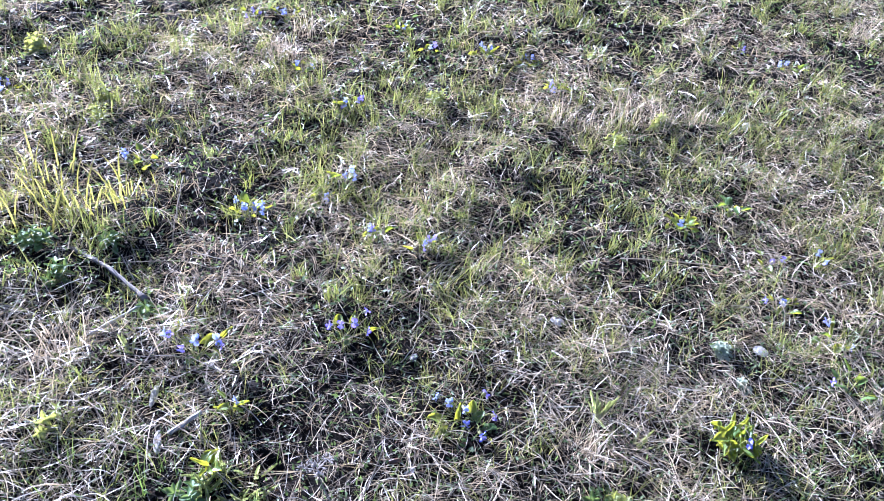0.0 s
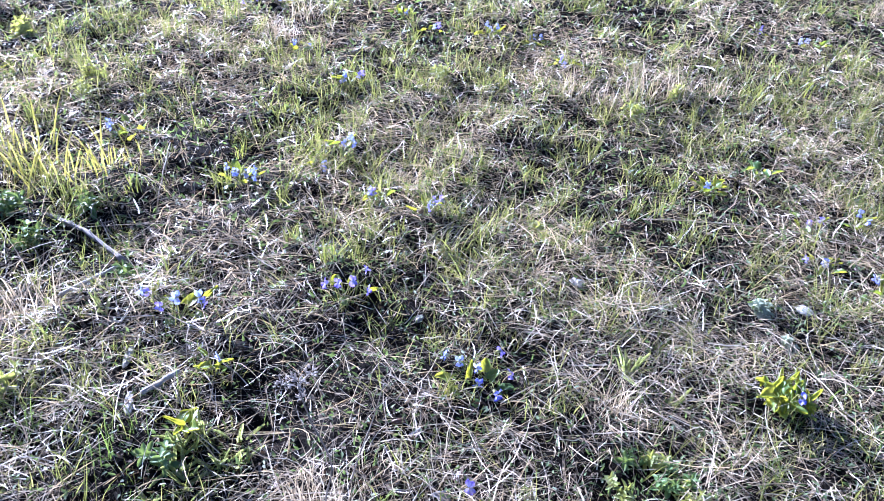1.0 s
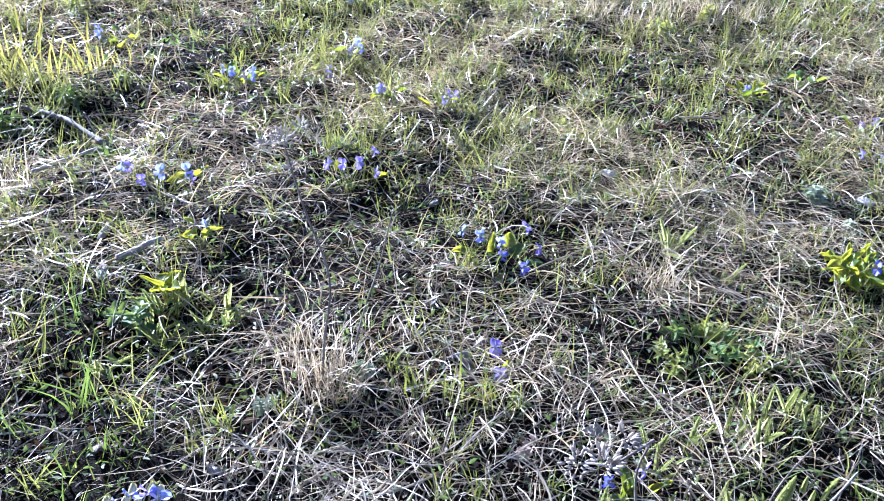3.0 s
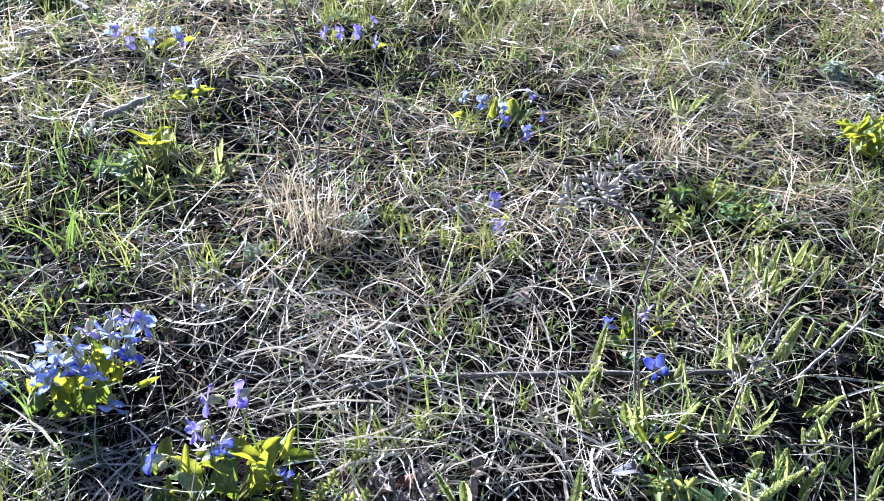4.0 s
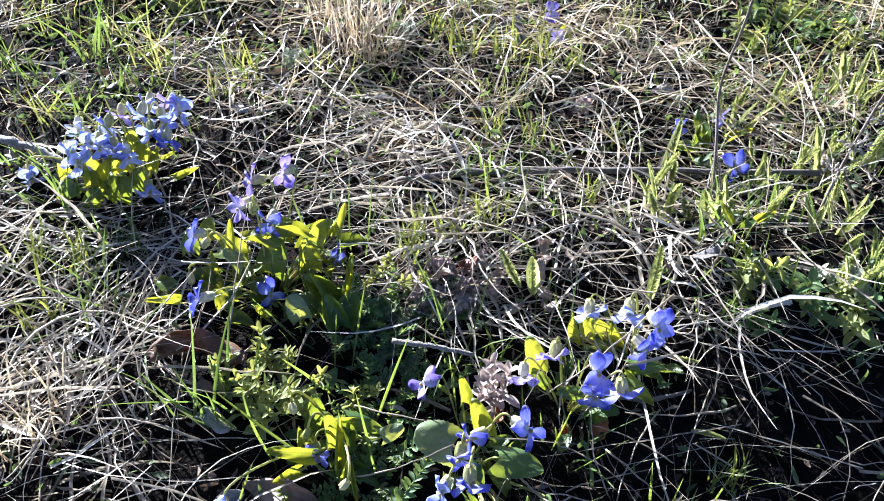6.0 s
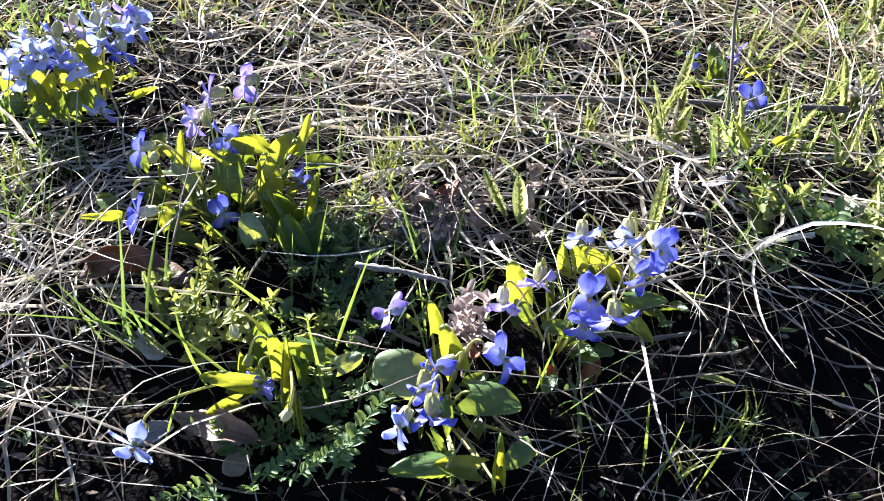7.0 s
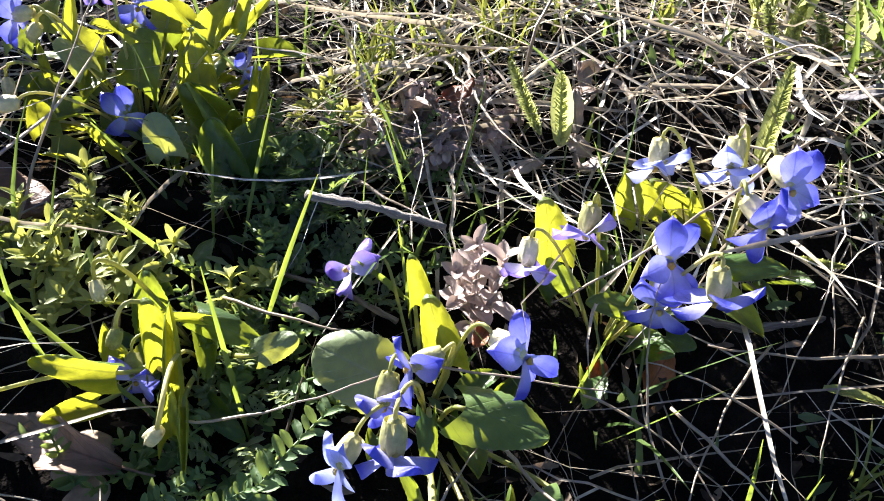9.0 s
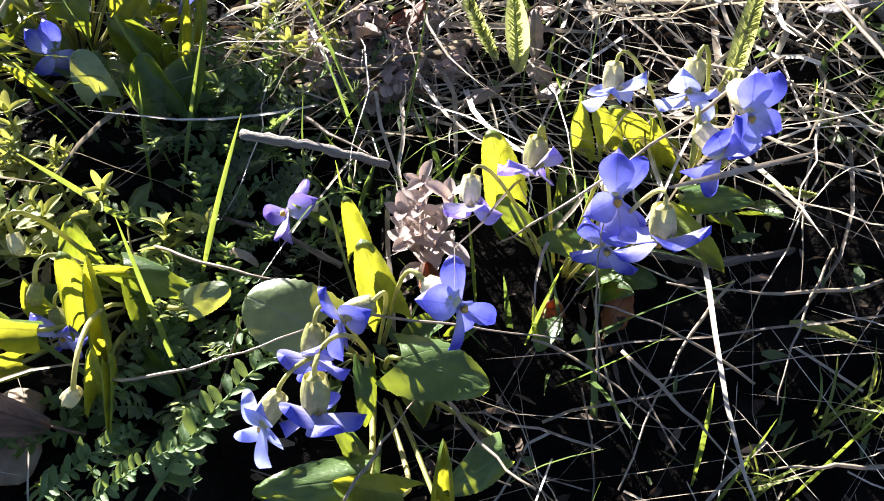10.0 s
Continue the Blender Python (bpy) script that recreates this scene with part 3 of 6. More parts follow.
# ---- violets ----
def petal_mesh(name, length, width, mat, cup=0.25, curl=0.4, notch=0.0, ruffle=0.0):
    """A rounded petal that widens from a narrow claw."""
    def fn(u, v):
        v = 1 - (1 - v) ** 1.8
        w = width / 2 * (0.10 * (1 - v) + math.sin(math.pi * min(1.0, 0.02 + 0.98 * v ** 1.7)) ** 0.62) if v < 0.999 else 0.0
        z = length * (v - notch * (1 - abs(u)) * v ** 6)
        y = cup * width * (u * u - 0.25) * v - curl * length * v * v * 0.5 + ruffle * length * math.sin(3.2 * u + 5 * v) * v * v
        return (u * w, y, z)
    return Build().sheet(fn, 8, 12).mesh(name, mat)


def flower_meshes(mat):
    lower = [petal_mesh("lower_petal", 0.0122, 0.0108, mat, -0.3, 0.5, 0.12, r) for r in (0.05, -0.06)]
    side = [petal_mesh("side_petal", 0.0114, 0.0080, mat, k, c, 0, r) for k, c, r in ((0.3, 0.2, 0.05), (0.5, 0.6, -0.05), (-0.35, -0.2, 0.07))]
    upper = [petal_mesh("upper_petal", 0.0130, 0.0090, mat, k, c, 0, r) for k, c, r in ((0.2, 0.5, 0.04), (0.4, 0.9, -0.05), (-0.3, 0.2, 0.06))]
    return lower, side, upper


def calyx_mesh():
    """Swollen spur and five clasping sepals."""
    b = Build()
    b.tube(bez((0, 0.0, 0), (0, -0.003, 0.0004), (0, -0.007, 0.0012), (0, -0.0108, 0.0026), 8), [0.0017, 0.0023, 0.0027, 0.0029, 0.0029, 0.0027, 0.0024, 0.0019, 0.0009], 12)
    for k in range(5):
        w = math.radians(72 * k + 20)
        m = Matrix.Translation((0, -0.0074, 0.0013)) @ Euler((0, w, 0)).to_matrix().to_4x4()
        b.sheet(lambda u, v: (u * 0.0023 * math.sqrt(max(0.0, 1 - v ** 2.2)), 0.0088 * v - 0.0026, 0.0027 + 0.0009 * math.sin(2.6 * v) - 0.0012 * u * u), 4, 8, m)
    return b.mesh("calyx", M_CALYX)


def throat_mesh():
    b = Build()
    b.tube([(0, 0.0012, 0), (0, 0.002, -0.0004), (0, 0.0028, -0.001)], [0.0011, 0.0012, 0.0004], 6)
    return b.mesh("throat", M_THROAT)


PETALS = {"blue": flower_meshes(M_PETAL), "mauve": flower_meshes(M_MAUVE), "pale": flower_meshes(M_SKY)}
CALYX, THROAT = calyx_mesh(), throat_mesh()


def heart_mesh(name, mat, length=0.026, width=0.024, fold=0.35, curl=0.3, lobe=0.25, wave=0.05, seed=0, nu=10, nv=26, arc=0.5, blunt=0.54):
    """A violet's leaf blade: heart-shaped, scalloped, folded along the midrib."""
    def fn(u, v):
        tooth = round(v * nv) % 2
        v = 1 - (1 - v) ** 1.5
        w = width / 2 * math.sin(math.pi * (0.16 + 0.84 * v) ** 0.72) ** blunt if v < 0.999 else 0
        w *= 1 + (0.045 * tooth if abs(u) > 0.95 else 0)
        x = u * w
        y = length * (v - lobe * (1 - v) ** 3 * abs(u) ** 1.5)
        rad = w / arc
        bowl = rad * (1 - math.cos(arc * u)) * (1 - 0.35 * v)
        x = rad * math.sin(arc * u)
        z = bowl + fold * 0.25 * abs(x) - curl * length * v * v + wave * length * math.sin(6 * v + 3 * u + seed) * abs(u) + 0.011 * length * math.cos(24 * (v - 0.4 * abs(u)) + seed) * (1 - 0.6 * abs(u))
        return (x, y, z)
    return Build().sheet(fn, nu, nv).mesh(name, mat)


LEAVES = {
    "flat": heart_mesh("leaf", M_LEAF, fold=0.1, curl=0.22, seed=1, arc=-0.75, wave=0.07),
    "cup": heart_mesh("leaf", M_LEAF, fold=0.5, curl=0.1, seed=2, arc=1.0),
    "long": heart_mesh("leaf", M_LEAF, length=0.034, width=0.02, fold=0.4, curl=0.3, seed=3, arc=1.1, wave=0.12),
    "young": heart_mesh("leaf", M_YOUNG, length=0.03, width=0.017, fold=0.5, curl=0.2, lobe=0.12, seed=4, arc=1.7, wave=0.1),
    "rolled": heart_mesh("leaf", M_YOUNG, length=0.032, width=0.022, fold=0.2, curl=0.1, lobe=0.05, seed=5, arc=2.5),
    "broad": heart_mesh("leaf", M_LEAF, length=0.034, width=0.036, fold=0.5, curl=0.05, lobe=0.15, seed=7, arc=1.3, wave=0.12, blunt=0.34),
    "blunt": heart_mesh("leaf", M_YOUNG, length=0.026, width=0.022, fold=0.4, curl=0.12, lobe=0.12, seed=8, arc=1.2, wave=0.08, blunt=0.36),
    "round": heart_mesh("leaf", M_LEAF, length=0.026, width=0.025, fold=0.1, curl=0.18, seed=9, arc=-0.6, wave=0.06, blunt=0.4),
    # same shape as the round leaf, in the paler colour with painted sheen
    "sunlit": heart_mesh("leaf", M_SHEEN_LEAF, length=0.026, width=0.025, fold=0.1, curl=0.18, seed=9, arc=-0.6, wave=0.06, blunt=0.4),
    "bright": heart_mesh("leaf", M_YOUNG, length=0.025, width=0.026, fold=0.3, curl=0.3, seed=6, arc=1.1, wave=0.09),
}


def stalk_mesh(name, p0, p3, mid, r=0.0007, mat=None, n=8, hook=None):
    pts = bez(p0, mid, hook if hook else mid, p3, n)
    return Build().tube(pts, [r * (1.15 - 0.3 * k / n) for k in range(n + 1)], 5).mesh(name, mat or M_STALK)


def add_leaf(plant, kind, at, az, pitch, roll=0.0, size=1.0):
    base = plant.location
    at = Vector(at)
    m = aim(at - base, az, pitch, roll, size)
    leaf = part("leaf", LEAVES[kind], plant, m)
    foot = Vector((0.15 * (at.x - base.x), 0.15 * (at.y - base.y), -0.004))
    top = at - base
    back = -(m.to_3x3() @ Vector((0, 1, 0))).normalized()
    part("leaf_stalk", stalk_mesh("leaf_stalk", foot, top, foot * 0.6 + top * 0.4 + Vector((0, 0, 0.008)), 0.0008 * size, None, 6, top + back * 0.006), plant)
    return leaf


SPAN = {"flat": 0.026, "cup": 0.026, "long": 0.034, "young": 0.03, "rolled": 0.032, "broad": 0.034, "bright": 0.025, "blunt": 0.026, "round": 0.026, "sunlit": 0.026}


def lay_leaf(plant, kind, foot, tip, az, pitch, wide=1.0):
    """A leaf from its foot to its tip, its upper side turned towards azimuth az and pitch."""
    foot, tip = Vector(foot), Vector(tip)
    along = tip - foot
    s = along.length / SPAN[kind]
    y = along.normalized()
    z = Vector((math.cos(radians(az)) * math.cos(radians(pitch)), math.sin(radians(az)) * math.cos(radians(pitch)), math.sin(radians(pitch))))
    z = (z - z.dot(y) * y).normalized()
    x = y.cross(z)
    m = Matrix.Identity(4)
    for k in range(3):
        m[k][0], m[k][1], m[k][2], m[k][3] = x[k] * s * wide, y[k] * s, z[k] * s, foot[k] - plant.location[k]
    part("leaf", LEAVES[kind], plant, m)
    top = foot - plant.location
    low = Vector((0.3 * top.x, 0.3 * top.y, min(-0.004, top.z - 0.012)))
    part("leaf_stalk", stalk_mesh("leaf_stalk", low, top, low * 0.6 + top * 0.4 + Vector((0, 0, 0.004)), 0.0009, None, 6, top - y * 0.006), plant)


def add_flower(plant, colour, at, az, pitch, roll=0.0, size=1.0):
    """A nodding five-petalled flower; az and pitch are the way its face looks."""
    base = plant.location
    m = aim(Vector(at) - base, az, pitch, roll, size)
    head = new("flower")
    head.parent, head.matrix_basis = plant, m
    head.empty_display_size = 0.004
    lower, side, upper = PETALS[colour]
    j = lambda a: R.uniform(-a, a)
    for kinds, name, ang, fwd in ((upper, "upper_petal", 27, -10), (upper, "upper_petal", -27, -10), (side, "side_petal", 116, 40), (side, "side_petal", -116, 40), (lower, "lower_petal", 180, 36)):
        pm = Euler((0, radians(ang + j(13)), 0)).to_matrix().to_4x4() @ Euler((radians(-fwd + j(20)), 0, radians(j(30)))).to_matrix().to_4x4()
        part(name, R.choice(kinds), head, pm)
    part("calyx", CALYX, head)
    part("throat", THROAT, head)
    fwd = m.to_3x3() @ Vector((0, 1, 0)) / size
    tail = m @ Vector((0, -0.0102, 0.0024))
    foot = Vector((0.12 * tail.x, 0.12 * tail.y, -0.003))
    crook = tail - fwd * 0.006 * size + Vector((0, 0, 0.006 * size))
    rise = Vector((foot.x * 0.4 + crook.x * 0.6 + j(0.004), foot.y * 0.4 + crook.y * 0.6 + j(0.004), crook.z * 0.8))
    inv = m.inverted()
    pts = [inv @ p for p in bez(foot, rise, crook, tail, 10)]
    part("flower_stalk", Build().tube(pts, [0.00065] * 11, 6).mesh("flower_stalk", M_STALK), head)
    return head


def add_bud(plant, at, az, pitch, size=1.0):
    """A closed nodding bud on a hooked stalk."""
    m = aim(Vector(at) - plant.location, az, pitch, 0, size)
    bud = part("bud", CALYX, plant, m, "pale closed bud")
    tail = m @ Vector((0, -0.0102, 0.0024))
    fwd = (m.to_3x3() @ Vector((0, 1, 0))).normalized()
    foot = Vector((0.12 * tail.x, 0.12 * tail.y, -0.003))
    pts = bez(foot, Vector((0.5 * tail.x, 0.5 * tail.y, tail.z + 0.008)), tail - fwd * 0.008 + Vector((0, 0, 0.009)), tail, 10)
    part("bud_stalk", Build().tube(pts, [0.0008] * 11, 5).mesh("bud_stalk", M_STALK), plant)
    return bud


def fill_leaves(plant, n, r, low=0.006, high=0.02, size=0.7, yellow=0.4, upright=False):
    """More leaves of chance placing round a plant's foot."""
    b = plant.location
    for k in range(n):
        a, d = R.uniform(0, 6.283), r * math.sqrt(R.uniform(0.05, 1))
        x, y = b.x + d * math.cos(a), b.y + d * math.sin(a)
        kind = R.choice(("young", "bright", "rolled")) if R.random() < yellow else R.choice(("flat", "cup", "cup", "long"))
        add_leaf(plant, kind, (x, y, gz(x, y) + R.uniform(low, high)), 90 + R.uniform(-75, 75) if upright else math.degrees(a) + R.uniform(-40, 40), R.uniform(35, 75) if upright else R.uniform(0, 50), R.uniform(-25, 25), size * R.uniform(0.75, 1.15))


def violet(at, label, flowers=(), leaves=()):
    base = Vector((at[0], at[1], gz(at[0], at[1])))
    plant = thing("violet_plant", base, label, "violet", "wild violets in the meadow")
    for f in flowers:
        add_flower(plant, *f)
    for f in leaves:
        add_leaf(plant, *f)
    return plant


def wild_violet(x, y, n_flowers, n_leaves, spread_r=0.035, tone="blue", yellow=0.5, label="clump of blue-violet wild violets with green heart-shaped leaves", big=1.0):
    """A violet clump with a chance arrangement."""
    z = gz(x, y)
    fl, lv = [], []
    for k in range(math.ceil(0.65 * n_flowers)):
        a, r = R.uniform(0, 6.283), spread_r * R.uniform(0.3, 1.1)
        fl.append((R.choice((tone, tone, "pale")), (x + r * math.cos(a), y + r * math.sin(a) * 0.8, z + R.uniform(0.02, 0.042) * big), R.uniform(-180, 180), R.uniform(-50, -10), 0, R.uniform(0.75, 0.95) * big))
    for k in range(n_leaves):
        a, r = 6.283 * k / max(1, n_leaves) + R.uniform(-0.5, 0.5), spread_r * R.uniform(0.2, 0.9)
        kind = R.choice(("young", "bright", "rolled")) if R.random() < yellow else R.choice(("flat", "cup", "long"))
        lv.append((kind, (x + r * math.cos(a), y + r * math.sin(a), z + R.uniform(0.012, 0.032)), math.degrees(a) + R.uniform(-30, 30), R.uniform(-5, 60), R.uniform(-25, 25), R.uniform(0.7, 1.05) * big))
    return violet((x, y), label, fl, lv)


V_LABEL = "clump of blue-violet wild violets with green heart-shaped leaves"

# ---- violets seen closest ----
near_plant = violet((0.088, 0.258), "wild violet with nodding blue-purple flowers and round glossy leaves", [
    ("blue", (0.117, 0.238, 0.014), -25, -4, 8, 1.1),
    ("blue", (0.084, 0.234, 0.006), 200, -22, -10, 1.05),
    ("blue", (0.078, 0.221, 0.004), -100, -52, 5, 1.0),
    ("blue", (0.084, 0.203, 0.008), -82, -58, 0, 1.12),
    ("pale", (0.069, 0.201, 0.0), -125, -38, 15, 1.0),
    ("mauve", (0.053, 0.285, -0.01), 215, 12, 0, 1.0),
])
hook_plant = violet((0.152, 0.298), "wild violet with purple-blue flowers and pale hooked calyxes", [
    ("mauve", (0.135, 0.294, 0.016), -92, -68, 0, 1.1),
    ("mauve", (0.116, 0.282, 0.008), -88, -62, 8, 1.0),
    ("blue", (0.159, 0.273, 0.028), -80, 14, -6, 1.1),
    ("blue", (0.169, 0.254, 0.034), -62, -66, 0, 1.05),
    ("blue", (0.159, 0.266, 0.014), -84, -28, 12, 1.0),
])
light_plant = violet((0.20, 0.335), "wild violet with light blue flowers beside dry grass", [
    ("pale", (0.159, 0.329, 0.022), -72, -70, 0, 1.05),
    ("pale", (0.183, 0.323, 0.03), -88, -64, 0, 1.1),
    ("blue", (0.197, 0.303, 0.04), -66, -6, -8, 1.1),
    ("blue", (0.188, 0.287, 0.036), -28, -30, 10, 1.1),
])
bud_plant = violet((0.0, 0.262), "wild violet with folded yellow-green leaves and pale buds", [
    ("blue", (-0.007, 0.23, -0.018), -70, -40, 0, 0.85),
    ("pale", (-0.052, 0.178, -0.004), -100, -10, 10, 1.05),
])
for bud_at, bud_az in (((-0.024, 0.249, -0.004), -60), ((-0.015, 0.235, -0.01), -110), ((0.012, 0.202, -0.006), 200)):
    add_bud(bud_plant, bud_at, bud_az, -50, 0.72)
big_plant = violet((-0.068, 0.375), "large violet clump with broad sunlit leaves and blue flowers", [
    ("mauve", (-0.093, 0.44, 0.024), 190, -10, 0, 1.14),
    ("mauve", (-0.065, 0.437, 0.038), 170, -25, 0, 1.05),
    ("mauve", (-0.095, 0.41, 0.022), 215, -20, 0, 1.02),
    ("blue", (-0.07, 0.4, 0.018), -100, -20, 0, 1.05),
    ("blue", (-0.123, 0.386, 0.012), 180, -20, 0, 1.02),
    ("blue", (-0.104, 0.328, 0.006), 205, 0, 15, 1.05),
    ("blue", (-0.062, 0.353, -0.008), -60, -10, 0, 0.96),
    ("blue", (-0.021, 0.393, -0.004), 0, -20, 0, 0.84),
])
add_leaf(big_plant, "bright", (-0.107, 0.39, -0.002), -8, 12, 25, 0.9)
add_leaf(big_plant, "blunt", (-0.119, 0.399, -0.002), 95, 35, 0, 0.7)
add_leaf(big_plant, "bright", (-0.069, 0.406, 0.008), -5, 4, 20, 0.85)
add_leaf(big_plant, "blunt", (-0.038, 0.407, 0.002), 50, 22, 0, 0.75)
add_leaf(big_plant, "rolled", (-0.026, 0.406, 0.004), 66, 32, 0, 0.75)
add_leaf(big_plant, "flat", (-0.044, 0.341, -0.018), 92, 52, 0, 0.7)
add_leaf(big_plant, "cup", (-0.007, 0.341, -0.018), 75, 40, 10, 0.9)
add_leaf(big_plant, "rolled", (-0.123, 0.339, -0.01), 182, 4, 0, 0.8)
add_leaf(big_plant, "blunt", (-0.088, 0.332, -0.016), -5, 4, 0, 0.7)
add_leaf(big_plant, "flat", (-0.129, 0.387, -0.004), 105, 45, 0, 0.6)
add_leaf(big_plant, "cup", (-0.018, 0.41, -0.006), 8, 8, 0, 0.75)
add_leaf(big_plant, "round", (-0.044, 0.385, -0.008), 60, 28, 0, 0.8)
add_leaf(big_plant, "bright", (-0.08, 0.379, -0.006), -100, 15, 0, 0.8)
add_leaf(big_plant, "rolled", (-0.009, 0.377, -0.014), 85, 62, 0, 0.7)
add_leaf(big_plant, "bright", (-0.137, 0.357, -0.014), 150, 12, 0, 0.6)
add_leaf(big_plant, "bright", (-0.087, 0.395, 0.004), 20, 15, -15, 0.8)
add_leaf(big_plant, "flat", (-0.04, 0.362, -0.014), -60, 10, 0, 0.8)
add_leaf(big_plant, "cup", (-0.083, 0.355, -0.012), 220, 12, 0, 0.75)
add_leaf(big_plant, "blunt", (-0.04, 0.384, 0.02), 165, 22, 30, 0.9)
add_leaf(big_plant, "blunt", (-0.032, 0.385, 0.012), 55, 58, 0, 0.85)
add_leaf(big_plant, "rolled", (-0.018, 0.39, 0.019), 72, 64, 0, 0.8)
add_leaf(big_plant, "blunt", (-0.038, 0.38, -0.006), 108, 74, 0, 0.95)
add_leaf(big_plant, "rolled", (-0.096, 0.38, 0.001), 98, 60, 0, 0.85)
add_leaf(big_plant, "bright", (-0.066, 0.378, 0.012), 160, 30, 40, 0.75)
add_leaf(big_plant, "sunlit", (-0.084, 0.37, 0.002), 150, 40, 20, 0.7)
add_leaf(big_plant, "round", (-0.068, 0.375, -0.008), 75, 65, 0, 1.0)
add_leaf(big_plant, "blunt", (-0.106, 0.355, -0.033), 0, 2, 25, 1.05)
add_leaf(big_plant, "bright", (-0.109, 0.365, -0.026), 104, 58, 0, 0.85)
add_leaf(big_plant, "round", (-0.071, 0.36, -0.024), 100, 76, 0, 0.75)
add_leaf(big_plant, "blunt", (-0.136, 0.36, -0.032), 180, 6, -25, 0.95)
for bud_at, bud_az in (((-0.123, 0.365, -0.017), -60), ((-0.08, 0.395, 0.029), -80), ((-0.118, 0.385, 0.002), 200)):
    add_bud(big_plant, bud_at, bud_az, -50, 0.9)
round_plant = violet((-0.205, 0.50), "dense round violet clump crowded with bright blue flowers", [
    ("pale", (-0.245, 0.465, 0.018), -55, -45, 10, 1.12),
    ("pale", (-0.231, 0.474, 0.026), -40, -50, -10, 1.12),
    ("pale", (-0.247, 0.49, 0.026), -110, -62, -10, 1.05),
    ("blue", (-0.209, 0.466, 0.024), -90, -60, -10, 1.12),
    ("pale", (-0.199, 0.467, 0.02), -55, -62, 10, 1.05),
    ("pale", (-0.222, 0.49, 0.03), -130, -55, 0, 1.12),
    ("mauve", (-0.219, 0.511, 0.028), -110, -60, -10, 1.05),
    ("pale", (-0.2, 0.507, 0.032), -110, -50, 10, 1.12),
    ("pale", (-0.198, 0.522, 0.034), -110, -55, -10, 1.05),
    ("mauve", (-0.181, 0.526, 0.034), -110, -55, -10, 1.05),
    ("pale", (-0.173, 0.523, 0.03), -90, -45, -10, 1.2),
    ("pale", (-0.179, 0.501, 0.032), -40, -55, -10, 1.2),
    ("blue", (-0.174, 0.488, 0.022), -110, -60, 0, 1.05),
    ("pale", (-0.185, 0.485, 0.03), -90, -60, -10, 1.05),
    ("pale", (-0.184, 0.456, -0.008), -90, -62, 0, 1.12),
    ("pale", (-0.29, 0.472, -0.016), -55, -50, -10, 1.2),
    ("pale", (-0.24, 0.463, 0.01), -40, -45, -10, 1.12),
    ("pale", (-0.219, 0.464, 0.028), -90, -45, 0, 1.2),
])
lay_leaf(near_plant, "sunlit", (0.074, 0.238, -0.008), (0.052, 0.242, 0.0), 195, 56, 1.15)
lay_leaf(near_plant, "flat", (0.102, 0.229, -0.004), (0.128, 0.224, -0.002), -100, 74, 0.85)
lay_leaf(near_plant, "blunt", (0.094, 0.253, -0.016), (0.086, 0.257, 0.01), -75, 28, 0.75)
lay_leaf(near_plant, "blunt", (0.079, 0.274, -0.012), (0.078, 0.274, 0.01), -60, 25, 0.6)
lay_leaf(near_plant, "flat", (0.091, 0.23, -0.014), (0.094, 0.215, -0.024), -60, 50, 0.46)
lay_leaf(near_plant, "flat", (0.095, 0.198, -0.02), (0.067, 0.188, -0.016), -90, 66, 0.52)
lay_leaf(near_plant, "bright", (0.108, 0.194, -0.018), (0.089, 0.192, -0.014), -100, 55, 0.7)
lay_leaf(near_plant, "flat", (0.135, 0.211, -0.02), (0.122, 0.196, -0.016), -60, 60, 0.7)
lay_leaf(near_plant, "rolled", (0.119, 0.196, -0.03), (0.118, 0.201, 0.0), -80, 20, 0.8)
lay_leaf(near_plant, "flat", (0.096, 0.202, -0.03), (0.088, 0.208, -0.01), -40, 35, 0.3)
lay_leaf(hook_plant, "blunt", (0.127, 0.306, -0.012), (0.121, 0.308, 0.014), -75, 25, 0.85)
lay_leaf(hook_plant, "flat", (0.158, 0.29, -0.014), (0.142, 0.285, -0.008), -90, 60, 0.7)
lay_leaf(hook_plant, "bright", (0.187, 0.298, -0.008), (0.201, 0.281, -0.006), -100, 58, 0.55)
lay_leaf(hook_plant, "flat", (0.136, 0.3, -0.02), (0.124, 0.302, -0.008), -80, 40, 0.6)
lay_leaf(light_plant, "flat", (0.189, 0.305, -0.0), (0.21, 0.302, 0.006), -95, 62, 0.57)
lay_leaf(light_plant, "young", (0.153, 0.338, -0.014), (0.152, 0.333, 0.012), -70, 25, 0.95)
lay_leaf(light_plant, "blunt", (0.164, 0.337, -0.012), (0.158, 0.336, 0.008), -70, 25, 0.75)
lay_leaf(light_plant, "young", (0.186, 0.335, -0.016), (0.178, 0.328, 0.01), -70, 25, 0.8)
lay_leaf(light_plant, "blunt", (0.177, 0.342, -0.014), (0.165, 0.339, 0.006), -50, 25, 0.7)
lay_leaf(bud_plant, "flat", (0.009, 0.25, -0.006), (0.031, 0.245, -0.008), -95, 60, 0.55)
lay_leaf(bud_plant, "young", (0.01, 0.249, -0.006), (-0.002, 0.241, 0.004), -70, 52, 0.6)
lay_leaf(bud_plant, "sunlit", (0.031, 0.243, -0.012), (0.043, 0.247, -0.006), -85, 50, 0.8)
lay_leaf(bud_plant, "blunt", (-0.001, 0.235, -0.016), (-0.0, 0.239, 0.01), -45, 15, 0.65)
lay_leaf(bud_plant, "rolled", (0.006, 0.228, -0.03), (0.006, 0.239, 0.01), -70, 20, 0.6)
lay_leaf(bud_plant, "cup", (0.005, 0.259, -0.02), (0.013, 0.239, -0.026), -60, 30, 0.5)
lay_leaf(bud_plant, "rolled", (0.014, 0.22, -0.014), (0.022, 0.198, -0.016), -60, 55, 0.5)
